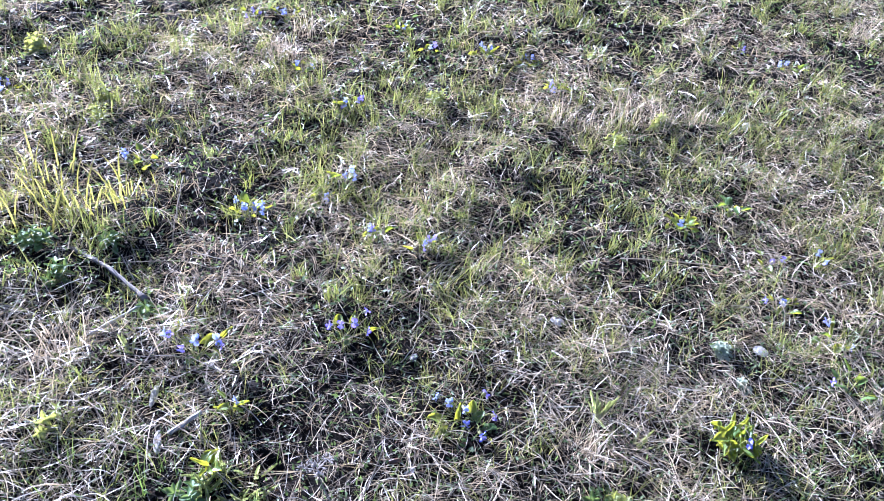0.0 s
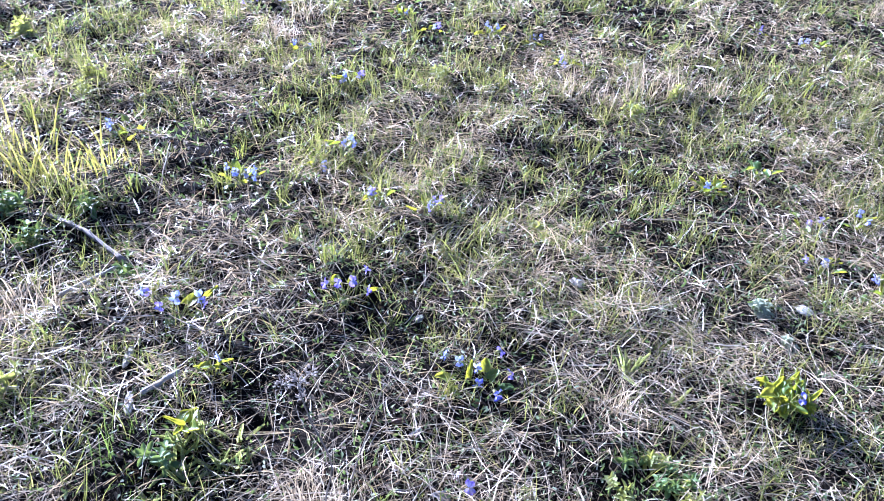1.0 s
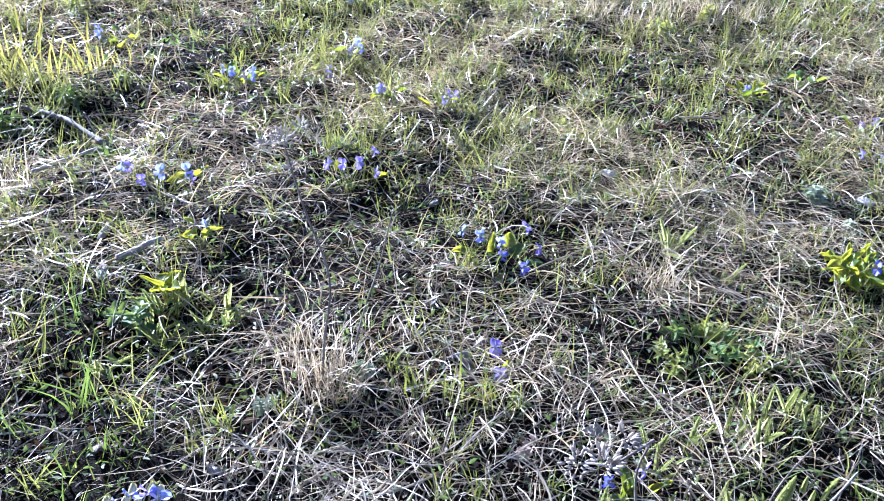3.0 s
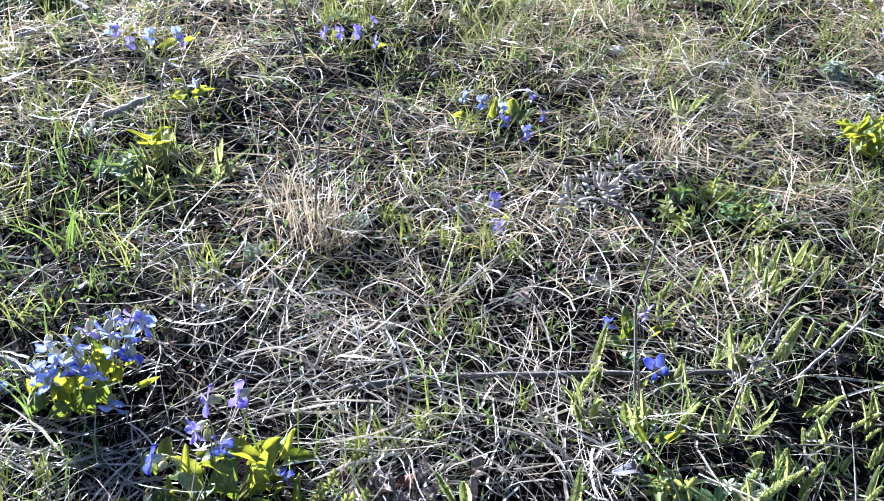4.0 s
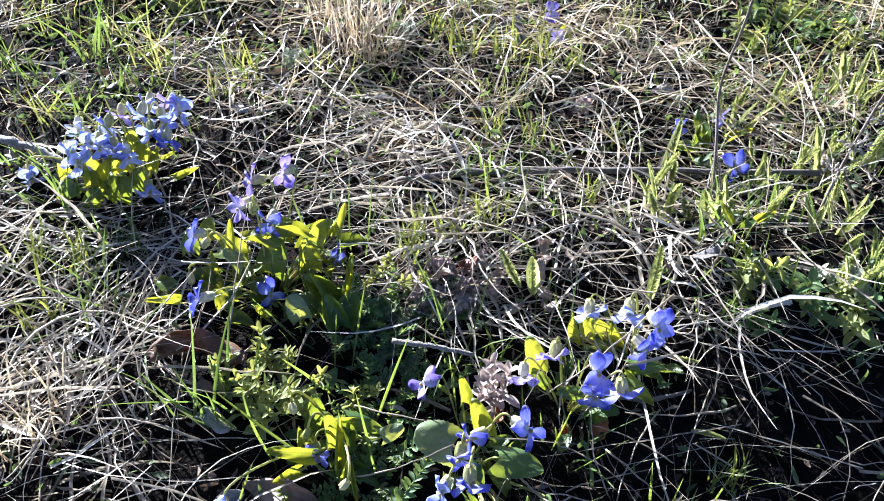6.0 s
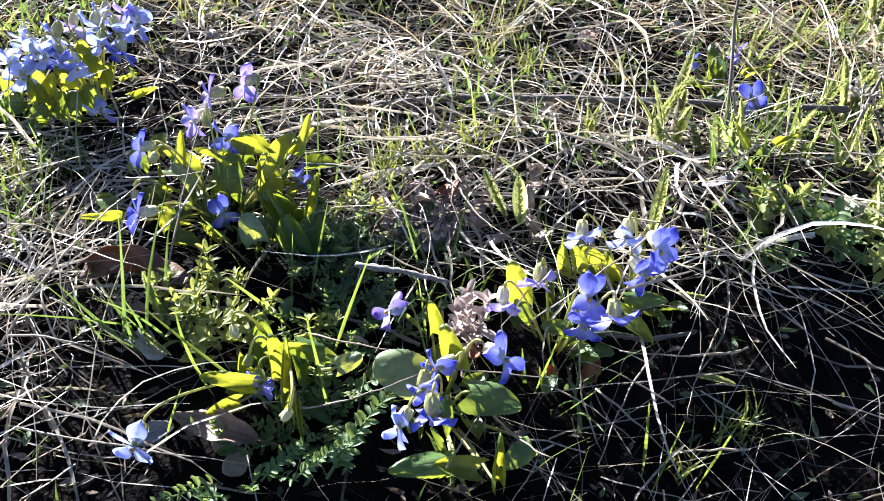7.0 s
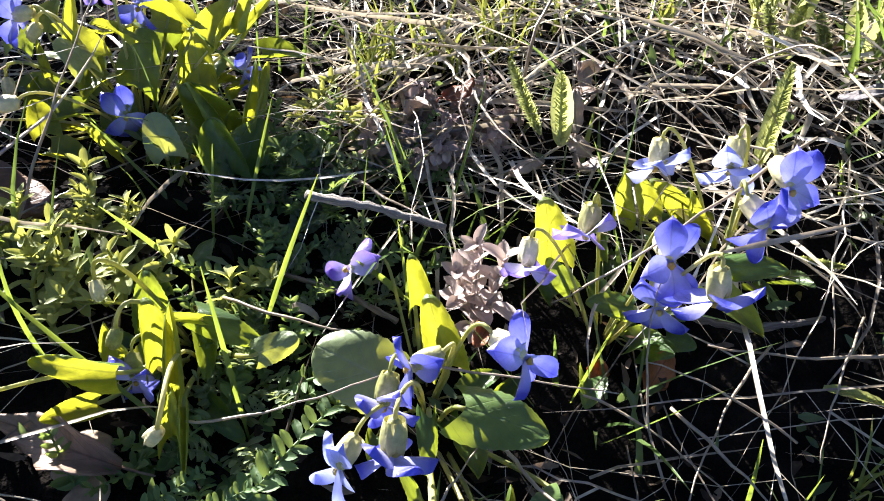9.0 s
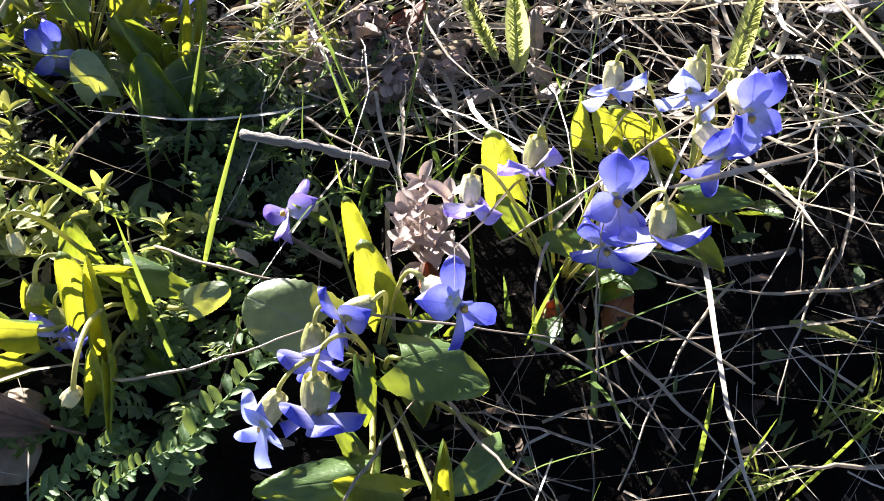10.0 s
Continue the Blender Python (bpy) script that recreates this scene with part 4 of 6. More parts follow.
lay_leaf(bud_plant, "young", (-0.009, 0.225, -0.008), (-0.034, 0.219, -0.002), -90, 40, 1.1)
lay_leaf(bud_plant, "bright", (-0.016, 0.22, -0.02), (-0.028, 0.209, -0.016), -80, 50, 0.6)
lay_leaf(bud_plant, "young", (0.01, 0.214, -0.024), (0.014, 0.214, -0.002), -70, 25, 0.8)
lay_leaf(bud_plant, "bright", (-0.016, 0.24, -0.024), (-0.018, 0.236, -0.006), -80, 35, 0.6)
lay_leaf(bud_plant, "flat", (-0.012, 0.254, -0.03), (-0.011, 0.257, -0.002), -60, 30, 0.6)
lay_leaf(big_plant, "broad", (-0.011, 0.338, -0.02), (-0.02, 0.346, 0.002), -75, 28, 0.85)
lay_leaf(big_plant, "broad", (-0.018, 0.361, -0.016), (-0.037, 0.361, 0.006), -70, 35, 0.75)
lay_leaf(big_plant, "rolled", (-0.013, 0.365, -0.016), (-0.003, 0.362, 0.02), -60, 20, 0.6)
lay_leaf(big_plant, "sunlit", (-0.037, 0.335, -0.012), (-0.044, 0.34, 0.004), -85, 35, 0.95)
lay_leaf(big_plant, "young", (-0.062, 0.342, -0.02), (-0.065, 0.33, 0.0), -90, 55, 0.8)
lay_leaf(round_plant, "blunt", (-0.207, 0.491, 0.006), (-0.2, 0.483, 0.03), -60, 15, 0.9)
lay_leaf(round_plant, "blunt", (-0.199, 0.488, 0.0), (-0.193, 0.478, 0.024), -40, 25, 0.8)
lay_leaf(round_plant, "blunt", (-0.214, 0.486, -0.004), (-0.211, 0.482, 0.02), -80, 15, 0.8)
lay_leaf(round_plant, "blunt", (-0.234, 0.472, -0.004), (-0.233, 0.471, 0.016), -60, 15, 0.9)
lay_leaf(round_plant, "blunt", (-0.227, 0.46, -0.014), (-0.228, 0.46, 0.006), -60, 25, 0.8)
lay_leaf(round_plant, "blunt", (-0.223, 0.467, -0.008), (-0.217, 0.464, 0.014), -100, 35, 0.9)
lay_leaf(round_plant, "young", (-0.236, 0.462, -0.01), (-0.231, 0.457, 0.012), -40, 25, 1.1)
lay_leaf(round_plant, "blunt", (-0.218, 0.476, -0.006), (-0.21, 0.464, 0.018), -40, 35, 0.9)
lay_leaf(round_plant, "round", (-0.249, 0.463, -0.012), (-0.258, 0.449, -0.012), -100, 25, 1.0)
lay_leaf(round_plant, "round", (-0.222, 0.458, -0.018), (-0.217, 0.464, 0.0), -100, 35, 0.9)
lay_leaf(round_plant, "round", (-0.211, 0.458, -0.02), (-0.206, 0.463, 0.0), -80, 35, 0.8)
lay_leaf(round_plant, "round", (-0.202, 0.469, -0.018), (-0.197, 0.471, 0.002), -80, 15, 0.8)
lay_leaf(round_plant, "young", (-0.174, 0.489, -0.014), (-0.155, 0.492, -0.006), -80, 25, 0.9)
lay_leaf(round_plant, "blunt", (-0.192, 0.486, -0.006), (-0.183, 0.483, 0.014), -60, 35, 0.7)
lay_leaf(round_plant, "round", (-0.233, 0.449, -0.022), (-0.226, 0.453, -0.006), -60, 35, 0.9)
lay_leaf(round_plant, "bright", (-0.259, 0.474, -0.01), (-0.258, 0.466, 0.004), -60, 25, 0.9)
fill_leaves(big_plant, 5, 0.045, 0.008, 0.026, 0.7, 0.8)
fill_leaves(big_plant, 6, 0.05, 0.006, 0.022, 0.68, 0.8, True)
fill_leaves(round_plant, 6, 0.03, 0.0, 0.01, 0.6, 0.4)
fill_leaves(near_plant, 10, 0.03, 0.002, 0.008, 0.5, 0.1)
fill_leaves(hook_plant, 12, 0.03, 0.002, 0.008, 0.5, 0.15)
fill_leaves(light_plant, 9, 0.026, -0.002, 0.006, 0.5, 0.25)
fill_leaves(bud_plant, 8, 0.035, 0.002, 0.008, 0.5, 0.3)
violet((0.303, 0.585), "small violet with three blue flowers among yarrow leaves", [
    ("blue", (0.307, 0.532, 0.01), -60, 8, 0, 1.15), ("blue", (0.274, 0.606, 0), -70, -20, 0, 0.75), ("mauve", (0.316, 0.624, 0.004), -30, -45, 0, 0.9),
], [
    ("long", (0.296, 0.604, -0.012), 95, 55, 0, 0.9), ("cup", (0.289, 0.589, -0.016), 180, 20, 0, 0.9), ("young", (0.325, 0.606, -0.01), 20, 35, 0, 0.8), ("flat", (0.3, 0.585, -0.018), -90, 10, 0, 0.9),
])
violet((0.165, 0.80), "little violet with two purple flowers beside green blades", [
    ("mauve", (0.16, 0.808, 0.014), -95, 10, 0, 0.97), ("mauve", (0.165, 0.771, 0.002), -90, 5, 0, 0.84),
], [("bright", (0.175, 0.778, -0.004), 70, 60, 0, 0.8), ("young", (0.154, 0.738, -0.01), 190, 20, 0, 0.8), ("long", (0.178, 0.738, -0.012), -20, 25, 0, 0.8)])
violet((0.205, 1.075), V_LABEL, [
    ("pale", (0.122, 1.109, 0.014), 160, -20, 0, 0.92), ("pale", (0.148, 1.095, 0.014), -100, -20, 0, 0.92), ("pale", (0.179, 1.081, 0.014), -60, -10, 0, 0.88),
    ("mauve", (0.224, 1.124, 0.02), 30, -10, 0, 0.92), ("mauve", (0.241, 1.071, 0.012), 10, -25, 0, 0.88), ("blue", (0.213, 1.022, 0.006), -60, -20, 0, 1.05), ("blue", (0.181, 1.047, 0.006), -90, -30, 0, 0.92),
], [
    ("bright", (0.132, 1.059, -0), 170, 20, 0, 1.1), ("bright", (0.146, 1.037, -0.006), 210, 15, 0, 1.1), ("young", (0.165, 1.062, 0.006), 80, 55, 0, 1.1), ("flat", (0.175, 1.03, -0.01), -80, 15, 0, 1.0),
    ("cup", (0.204, 1.067, 0), 40, 40, 0, 1.0), ("bright", (0.194, 1.082, 0.006), 80, 50, 0, 1.0), ("flat", (0.223, 1.062, -0.006), -20, 20, 0, 1.0),
])
violet((-0.385, 1.185), "wide violet clump of pale blue flowers in low grass", [
    ("pale", (-0.455, 1.199, 0.045), 180, -20, 0, 0.97), ("mauve", (-0.408, 1.159, 0.04), -110, -20, 0, 0.92), ("pale", (-0.385, 1.182, 0.045), -90, -10, 0, 1.05), ("pale", (-0.341, 1.184, 0.05), -60, -10, 0, 1.05), ("mauve", (-0.442, 1.194, 0.045), 100, -10, 0, 0.84), ("mauve", (-0.332, 1.179, 0.04), 0, -20, 0, 0.92),
], [("bright", (-0.37, 1.204, 0.015), 60, 27, 0, 1.2), ("bright", (-0.41, 1.2, 0.010), 110, 27, 0, 1.1), ("young", (-0.438, 1.221, 0.020), 90, 33, 0, 1.0), ("flat", (-0.395, 1.181, 0.004), -90, 11, 0, 1.0), ("bright", (-0.356, 1.189, 0.004), -40, 11, 0, 1.1), ("young", (-0.339, 1.225, 0.020), 60, 30, 0, 1.0)])
violet((-0.085, 1.29), "violet clump with blue flowers beneath yellow-green grass", [
    ("mauve", (-0.118, 1.269, 0.04), 190, -15, 0, 0.97), ("mauve", (-0.094, 1.276, 0.04), -100, -15, 0, 0.92), ("mauve", (-0.066, 1.285, 0.04), -80, -10, 0, 0.97), ("mauve", (-0.042, 1.315, 0.05), 40, -10, 0, 0.84), ("mauve", (-0.035, 1.271, 0.03), -30, -20, 0, 0.92),
], [("bright", (-0.103, 1.305, 0.015), 90, 33, 0, 1.0), ("young", (-0.073, 1.313, 0.015), 80, 33, 0, 1.0), ("flat", (-0.081, 1.279, 0.004), -90, 11, 0, 1.0), ("young", (-0.027, 1.296, 0.010), 20, 22, 0, 0.9)])

# ---- violets of the middle and far ground ----
ROSETTE = "violet rosette of pale young leaves with a few blue flowers"
fill_leaves(wild_violet(0.735, 1.045, 3, 16, 0.045, "blue", 0.85, ROSETTE, 1.1), 26, 0.045, 0.006, 0.03, 0.95, 0.95, True)
wild_violet(-0.28, 1.035, 1, 6, 0.022, "pale", 0.9, ROSETTE, 1.05)
wild_violet(-0.29, 0.895, 0, 6, 0.02, "blue", 1.0, "young yellow-green violet leaves without flowers", 1.2)
wild_violet(0.28, 0.413, 0, 5, 0.016, "blue", 0.8, "young violet leaves without flowers on the bank", 0.6)
for x, y, n, k, r in ((0.27, 2.70, 4, 9, 0.06), (0.43, 2.71, 6, 10, 0.05), (0.51, 2.51, 6, 8, 0.05), (-0.18, 2.26, 8, 7, 0.05), (-1.2, 2.17, 6, 9, 0.06),
                      (-0.706, 1.86, 2, 7, 0.05), (-0.375, 1.69, 8, 9, 0.05), (-0.21, 1.79, 4, 7, 0.05), (-0.15, 1.85, 5, 5, 0.04), (0.07, 1.58, 5, 3, 0.04),
                      (-0.04, 1.62, 3, 4, 0.03), (0.80, 1.80, 1, 12, 0.05), (0.96, 1.90, 0, 10, 0.06), (1.02, 1.68, 3, 4, 0.05), (1.16, 1.70, 2, 4, 0.04)):
    wild_violet(x, y, n, k, r, R.choice(("mauve", "mauve", "pale", "pale")), 0.65, V_LABEL, 1.05)
for x, y, n, k, r in ((1.0, 1.51, 3, 6, 0.05), (1.09, 1.40, 4, 7, 0.06), (1.32, 3.0, 2, 4, 0.05), (1.48, 2.87, 5, 9, 0.07), (-0.61, 2.82, 4, 6, 0.06),
                      (-0.46, 2.84, 6, 6, 0.06), (-0.05, 2.86, 1, 9, 0.05), (0.06, 2.66, 2, 3, 0.04), (-0.36, 2.46, 2, 6, 0.05), (1.05, 1.22, 1, 7, 0.05), (-1.45, 2.9, 3, 8, 0.07)):
    wild_violet(x, y, n, k, r, R.choice(("mauve", "mauve", "pale", "pale")), 0.65, V_LABEL, 1.05)


# ---- yarrow ----
def yarrow_mesh(length, fat, bend, seed, tongue=0.46, fringe=1.0):
    """One feathery leaf: a velvety tongue set all round with fine lobes."""
    q = random.Random(seed)
    rib = bez((0, 0, 0), (0, 0, length * 0.35), (0, bend * 0.4, length * 0.7), (0, bend, length), 10)
    b = Build().tube(rib, [0.0007 - 0.00005 * k for k in range(11)], 4)
    n = int(length * (1400 if tongue > 0.55 else 2200))
    def blade_at(u, v):
        k = min(9, int(v * 10))
        c = rib[k].lerp(rib[k + 1], v * 10 - k)
        w = fat * tongue * math.sin(math.pi * min(1.0, 0.06 + 0.94 * v ** 0.85)) ** 0.55
        return c + Vector((u * w, 0.45 * w * u * u + 0.0004 * math.sin(40 * v + 5 * u), 0))
    b.sheet(blade_at, 4, 16)
    for k in range(n):
        t = 0.06 + 0.94 * k / n
        c = rib[min(9, int(t * 10))].lerp(rib[min(10, int(t * 10) + 1)], t * 10 % 1)
        r = fat * (math.sin(math.pi * min(1, t * 0.9 + 0.08)) ** 0.5)
        for s in range(5):
            if s > 2 and tongue > 0.55:
                continue
            a = math.pi * (s % 2) + q.uniform(-0.5, 0.5) if s < 3 else q.uniform(0, 6.283)
            d = Vector((math.cos(a), 0.8 * math.sin(a), q.uniform(0.5, 1.5))).normalized() * r * q.uniform(0.55, 1.05) * fringe
            w = Vector((-math.sin(a), math.cos(a), 0)) * 0.0004
            b.add([c - w, c + w, c + d * 0.75 + w * 1.3, c + d, c + d * 0.75 - w * 1.3], [(0, 1, 2, 4), (4, 2, 3)], [(0.2, 0), (0.8, 0), (0.8, 0.7), (0.5, 1), (0.2, 0.7)])
    return b.mesh("leaf", M_YARROW)


YARROW = [yarrow_mesh(0.044, 0.0056, 0.004, 1), yarrow_mesh(0.050, 0.0058, 0.008, 2, 0.6, 0.85), yarrow_mesh(0.036, 0.0048, -0.003, 3, 0.8, 0.7), yarrow_mesh(0.052, 0.0056, 0.012, 4, 0.65, 0.75)]


def grow(me, p0, p1, parent, natural):
    """Stretches a leaf mesh evenly so that it runs from p0 to p1."""
    d = Vector(p1) - Vector(p0)
    s = d.length / natural
    z = d.normalized()
    y = (Vector((0.25, 1, 0)) - z * z.dot(Vector((0.25, 1, 0)))).normalized()
    turn = Matrix((y.cross(z), y, z)).transposed().to_4x4()
    part("leaf", me, parent, Matrix.Translation(Vector(p0) - parent.location) @ turn @ Matrix.Diagonal((s * 1.25, s, s, 1)))


def yarrow_line(p0, p1, k=0):
    plant = thing("yarrow_plant", p0, "young yarrow with feathery fresh green leaves in dry grass", "yarrow", "yarrow in the meadow")
    grow(YARROW[k], p0, p1, plant, (0.044, 0.055, 0.038, 0.062)[k])
    return plant


def yarrow(x, y, n, size=1.0, lean=24):
    z = gz(x, y)
    plant = thing("yarrow_plant", (x, y, z), "young yarrow with feathery fresh green leaves in dry grass", "yarrow", "yarrow in the meadow")
    for k in range(n):
        a = R.uniform(0, 360)
        m = pose(R.uniform(-0.012, 0.012), R.uniform(-0.012, 0.012), -0.003, 0, 0, a) @ pose(0, 0, 0, -R.uniform(3, lean), 0, 0)
        part("leaf", R.choice(YARROW), plant, m @ Matrix.Diagonal((*[size * R.uniform(0.75, 1.1)] * 3, 1)))
    return plant


yarrow_line((0.118, 0.379, -0.008), (0.1, 0.38, 0.024), 0)
yarrow_line((0.127, 0.373, -0.008), (0.122, 0.375, 0.032), 2)
yarrow_line((0.211, 0.37, -0.004), (0.211, 0.379, 0.045), 1)
yarrow_line((0.235, 0.453, -0.008), (0.238, 0.469, 0.036), 1)
yarrow_line((0.235, 0.457, -0.008), (0.218, 0.46, 0.026), 0)
yarrow_line((0.261, 0.456, -0.008), (0.245, 0.46, 0.024), 0)
yarrow_line((0.273, 0.456, -0.008), (0.261, 0.469, 0.034), 2)
yarrow_line((-0.06, 0.244, -0.018), (-0.074, 0.243, 0), 0)
yarrow_line((-0.074, 0.269, -0.02), (-0.085, 0.279, 0.006), 0)
yarrow_line((0.29, 0.39, -0.008), (0.292, 0.4, 0.026), 1)
yarrow_line((0.291, 0.372, -0.008), (0.274, 0.383, 0.018), 0)
yarrow_line((0.294, 0.482, -0.008), (0.286, 0.467, 0.02), 0)
yarrow_line((0.26, 0.468, -0.008), (0.241, 0.454, 0.012), 2)
yarrow_line((0.234, 0.282, -0.035), (0.256, 0.276, -0.03), 2)
yarrow_line((0.225, 0.33, -0.015), (0.236, 0.316, -0.005), 0)
for px in ((0.253, 0.537, -0.019), (0.342, 0.643, -0.022), (0.396, 0.689, -0.02), (0.443, 0.703, -0.017), (0.485, 0.734, -0.018), (0.531, 0.753, -0.018), (0.27, 0.46, 0.006), (0.321, 0.466, 0.006), (0.401, 0.562, -0.017), (0.455, 0.519, -0.022),
           (0.442, 0.584, -0.016), (0.375, 0.568, -0.017), (0.329, 0.522, -0.011), (0.504, 0.612, -0.017), (0.397, 0.501, -0.012), (0.406, 0.416, -0.006), (0.346, 0.387, 0.006), (0.233, 0.488, -0.006), (0.355, 0.45, 0.006), (0.551, 0.733, -0.018)):
    yarrow(px[0], px[1], R.randint(3, 5), R.uniform(0.9, 1.2), 22)
for k in range(20):
    a, d = R.uniform(0, 6.283), math.sqrt(R.random())
    yarrow(0.41 + 0.15 * d * math.cos(a), 0.56 + 0.2 * d * math.sin(a), R.randint(2, 4), R.uniform(0.7, 1.15), 24)
for px in ((-0.286, 0.866, -0.019), (-0.278, 0.897, -0.012), (-0.212, 0.902, -0.021), (-0.223, 0.847, -0.019), (-0.294, 0.84, -0.024), (-0.193, 0.857, -0.014), (-0.321, 0.769, -0.032), (-0.269, 0.822, -0.026), (-0.522, 1.178, 0.005), (-0.326, 2.567, 0.088), (-0.529, 1.942, 0.042), (0.524, 1.598, 0.013), (0.54, 1.05, -0.017), (0.463, 1.105, -0.003)):
    yarrow(px[0], px[1], R.randint(4, 8), R.uniform(0.8, 1.2), 65)


# ---- leafy sprigs ----
def oval(length, width, fold=0.4, curl=0.25):
    def fn(u, v):
        v = 1 - (1 - v) ** 1.7
        w = width / 2 * (0.16 * (1 - v) + math.sin(math.pi * min(1, 0.02 + 0.98 * v ** 1.5)) ** 0.55) if v < 0.999 else 0.0
        return (u * w, length * (v - 0.04 * u * u), fold * w * u * u * 1.3 - curl * length * v * v + 0.05 * length * math.sin(5 * v))
    return fn


def sprig_mesh(name, mat, height, pairs, length, width, tilt, seed, stem=0.0009, lean=0.2, both=True, taper=0.5, split=False):
    """A stem with pairs of small oval leaves, crowded at the tip."""
    q = random.Random(seed)
    side = Vector((q.uniform(-1, 1), q.uniform(-1, 1), 0)) * lean * height
    line = bez((0, 0, 0), (0, 0, height * 0.4), side * 0.5 + Vector((0, 0, height * 0.7)), side + Vector((0, 0, height)), 10)
    b = Build().tube(line, [stem * (1 - 0.06 * k) for k in range(11)], 5)
    places = []
    for k in range(pairs):
        t = 0.12 + 0.88 * k / max(1, pairs - 1)
        c = line[min(9, int(t * 10))].lerp(line[min(10, int(t * 10) + 1)], t * 10 % 1)
        size = (1 - taper * t) * q.uniform(0.8, 1.15)
        for s in range(2 if both else 1):
            az = 95 * k + 180 * s + q.uniform(-20, 20)
            m = aim(c, az, tilt * (0.6 + 0.7 * t) + q.uniform(-15, 15), q.uniform(-15, 15), size)
            fold, curl = q.uniform(0.2, 0.6), q.uniform(0, 0.4)
            if split:
                places.append(m)
            else:
                b.sheet(oval(length, width, fold, curl), 4, 7, m)
    if split:
        return b.mesh(name, mat), places, Build().sheet(oval(length, width, 0.4, 0.2), 4, 7).mesh("leaf", mat)
    return b.mesh(name, mat), (), None


def pinnate_mesh(mat, length, pairs, leaflet, width, seed):
    """A long feather-like leaf: small leaflets in two rows."""
    q = random.Random(seed)
    line = bez((0, 0, 0), (0, length * 0.3, length * 0.12), (0, length * 0.7, length * 0.16), (0, length, length * 0.05), 10)
    b = Build().tube(line, [0.0009 - 0.00006 * k for k in range(11)], 5)
    for k in range(pairs):
        t = 0.15 + 0.85 * k / (pairs - 1)
        c = line[min(9, int(t * 10))].lerp(line[min(10, int(t * 10) + 1)], t * 10 % 1)
        for s in (-1, 1):
            m = aim(c, 90 - s * q.uniform(45, 75), q.uniform(5, 45), q.uniform(-20, 20), (1.1 - 0.5 * t) * q.uniform(0.85, 1.1))
            b.sheet(oval(leaflet, width, 0.4, 0.1), 4, 4, m)
    return b.mesh("leaf", mat)


SPRIGS = {
    "green": [sprig_mesh("shoot", M_SPRIG, 0.028, 8, 0.0140, 0.0044, 42, s, 0.0011, 0.8, True, 0.3, True) for s in (1, 2, 3)],
    "purple": [sprig_mesh("shoot", M_PURPLE, 0.036, 6, 0.0145, 0.0066, 44, s, 0.0012, 0.12, True, 0.35, True) for s in (7, 8)],
    "dull": [sprig_mesh("shoot", M_PURPLE, 0.018, 5, 0.0095, 0.0065, 5, s) for s in (9, 10)],
    "silver": [sprig_mesh("shoot", M_SILVER, 0.018, 7, 0.012, 0.0065, 20, s, split=True) for s in (11, 12)],
    "deep": [sprig_mesh("shoot", M_DARK, 0.028, 5, 0.024, 0.0095, 30, s, 0.0012, split=True) for s in (15, 16)],
    "broad": [sprig_mesh("shoot", M_SPRIG, 0.035, 6, 0.022, 0.0085, 35, s, 0.0012, split=True) for s in (13, 14)],
}
SPRIG_LABEL = {
    "green": "leafy yellow-green herb with small oval leaves", "dark": "low dark green herb with feathery blunt-lobed leaves", "downy": "grey-green downy herb with crowded blunt lobes", "purple": "purple-tinged herb shoot with downy leaves",
    "dull": "creeping herb with dull purple-grey leaves", "silver": "silvery downy rosette of small leaves", "deep": "deep green herb with long pointed leaves", "broad": "green herb with longer pointed leaves",
}


LOBED = {
    "dark": [pinnate_mesh(M_DARK, a, k, 0.0074, 0.0031, q) for a, k, q in ((0.032, 9, 31), (0.026, 8, 32), (0.038, 10, 33))],
    "downy": [pinnate_mesh(M_DOWNY, a, k, 0.0076, 0.0034, q) for a, k, q in ((0.026, 9, 34), (0.021, 8, 35))],
}


def lobed(kind, at, n, r=0.012, size=1.0):
    """A rosette of feather-like leaves cut into small blunt lobes."""
    x, y = at[0], at[1]
    plant = thing("herb", (x, y, gz(x, y)), SPRIG_LABEL[kind], "herb", "leafy herbs in the meadow")
    for k in range(n):
        a = 6.283 * k / n + R.uniform(-0.5, 0.5)
        d = r * math.sqrt(R.random())
        at = Vector((d * math.cos(a), d * math.sin(a), gz(x + d * math.cos(a), y + d * math.sin(a)) - gz(x, y) + 0.001))
        part("leaf", R.choice(LOBED[kind]), plant, aim(at, math.degrees(a) + R.uniform(-35, 35), R.uniform(14, 52), R.uniform(-25, 25), size * R.uniform(0.75, 1.05)))
    return plant


def sprigs(kind, at, n, r=0.012, size=1.0, lean=30):
    x, y = at[0], at[1]
    plant = thing("herb", (x, y, gz(x, y)), SPRIG_LABEL[kind], "herb", "leafy herbs in the meadow")
    for k in range(n):
        a = R.uniform(0, 6.283)
        d = r * math.sqrt(R.random()) if n > 1 else 0
        m = pose(d * math.cos(a), d * math.sin(a), gz(x + d * math.cos(a), y + d * math.sin(a)) - gz(x, y) - 0.002, 0, 0, R.uniform(0, 360)) @ pose(0, 0, 0, R.uniform(0, lean), 0, 0)
        me, places, leaf = R.choice(SPRIGS[kind])
        shoot = part("shoot", me, plant, m @ Matrix.Diagonal((*[size * R.uniform(0.8, 1.2)] * 3, 1)))
        for w in places:
            part("leaf", leaf, shoot, w)
        if not places:
            tagged(shoot, kind="stuff")
    return plant


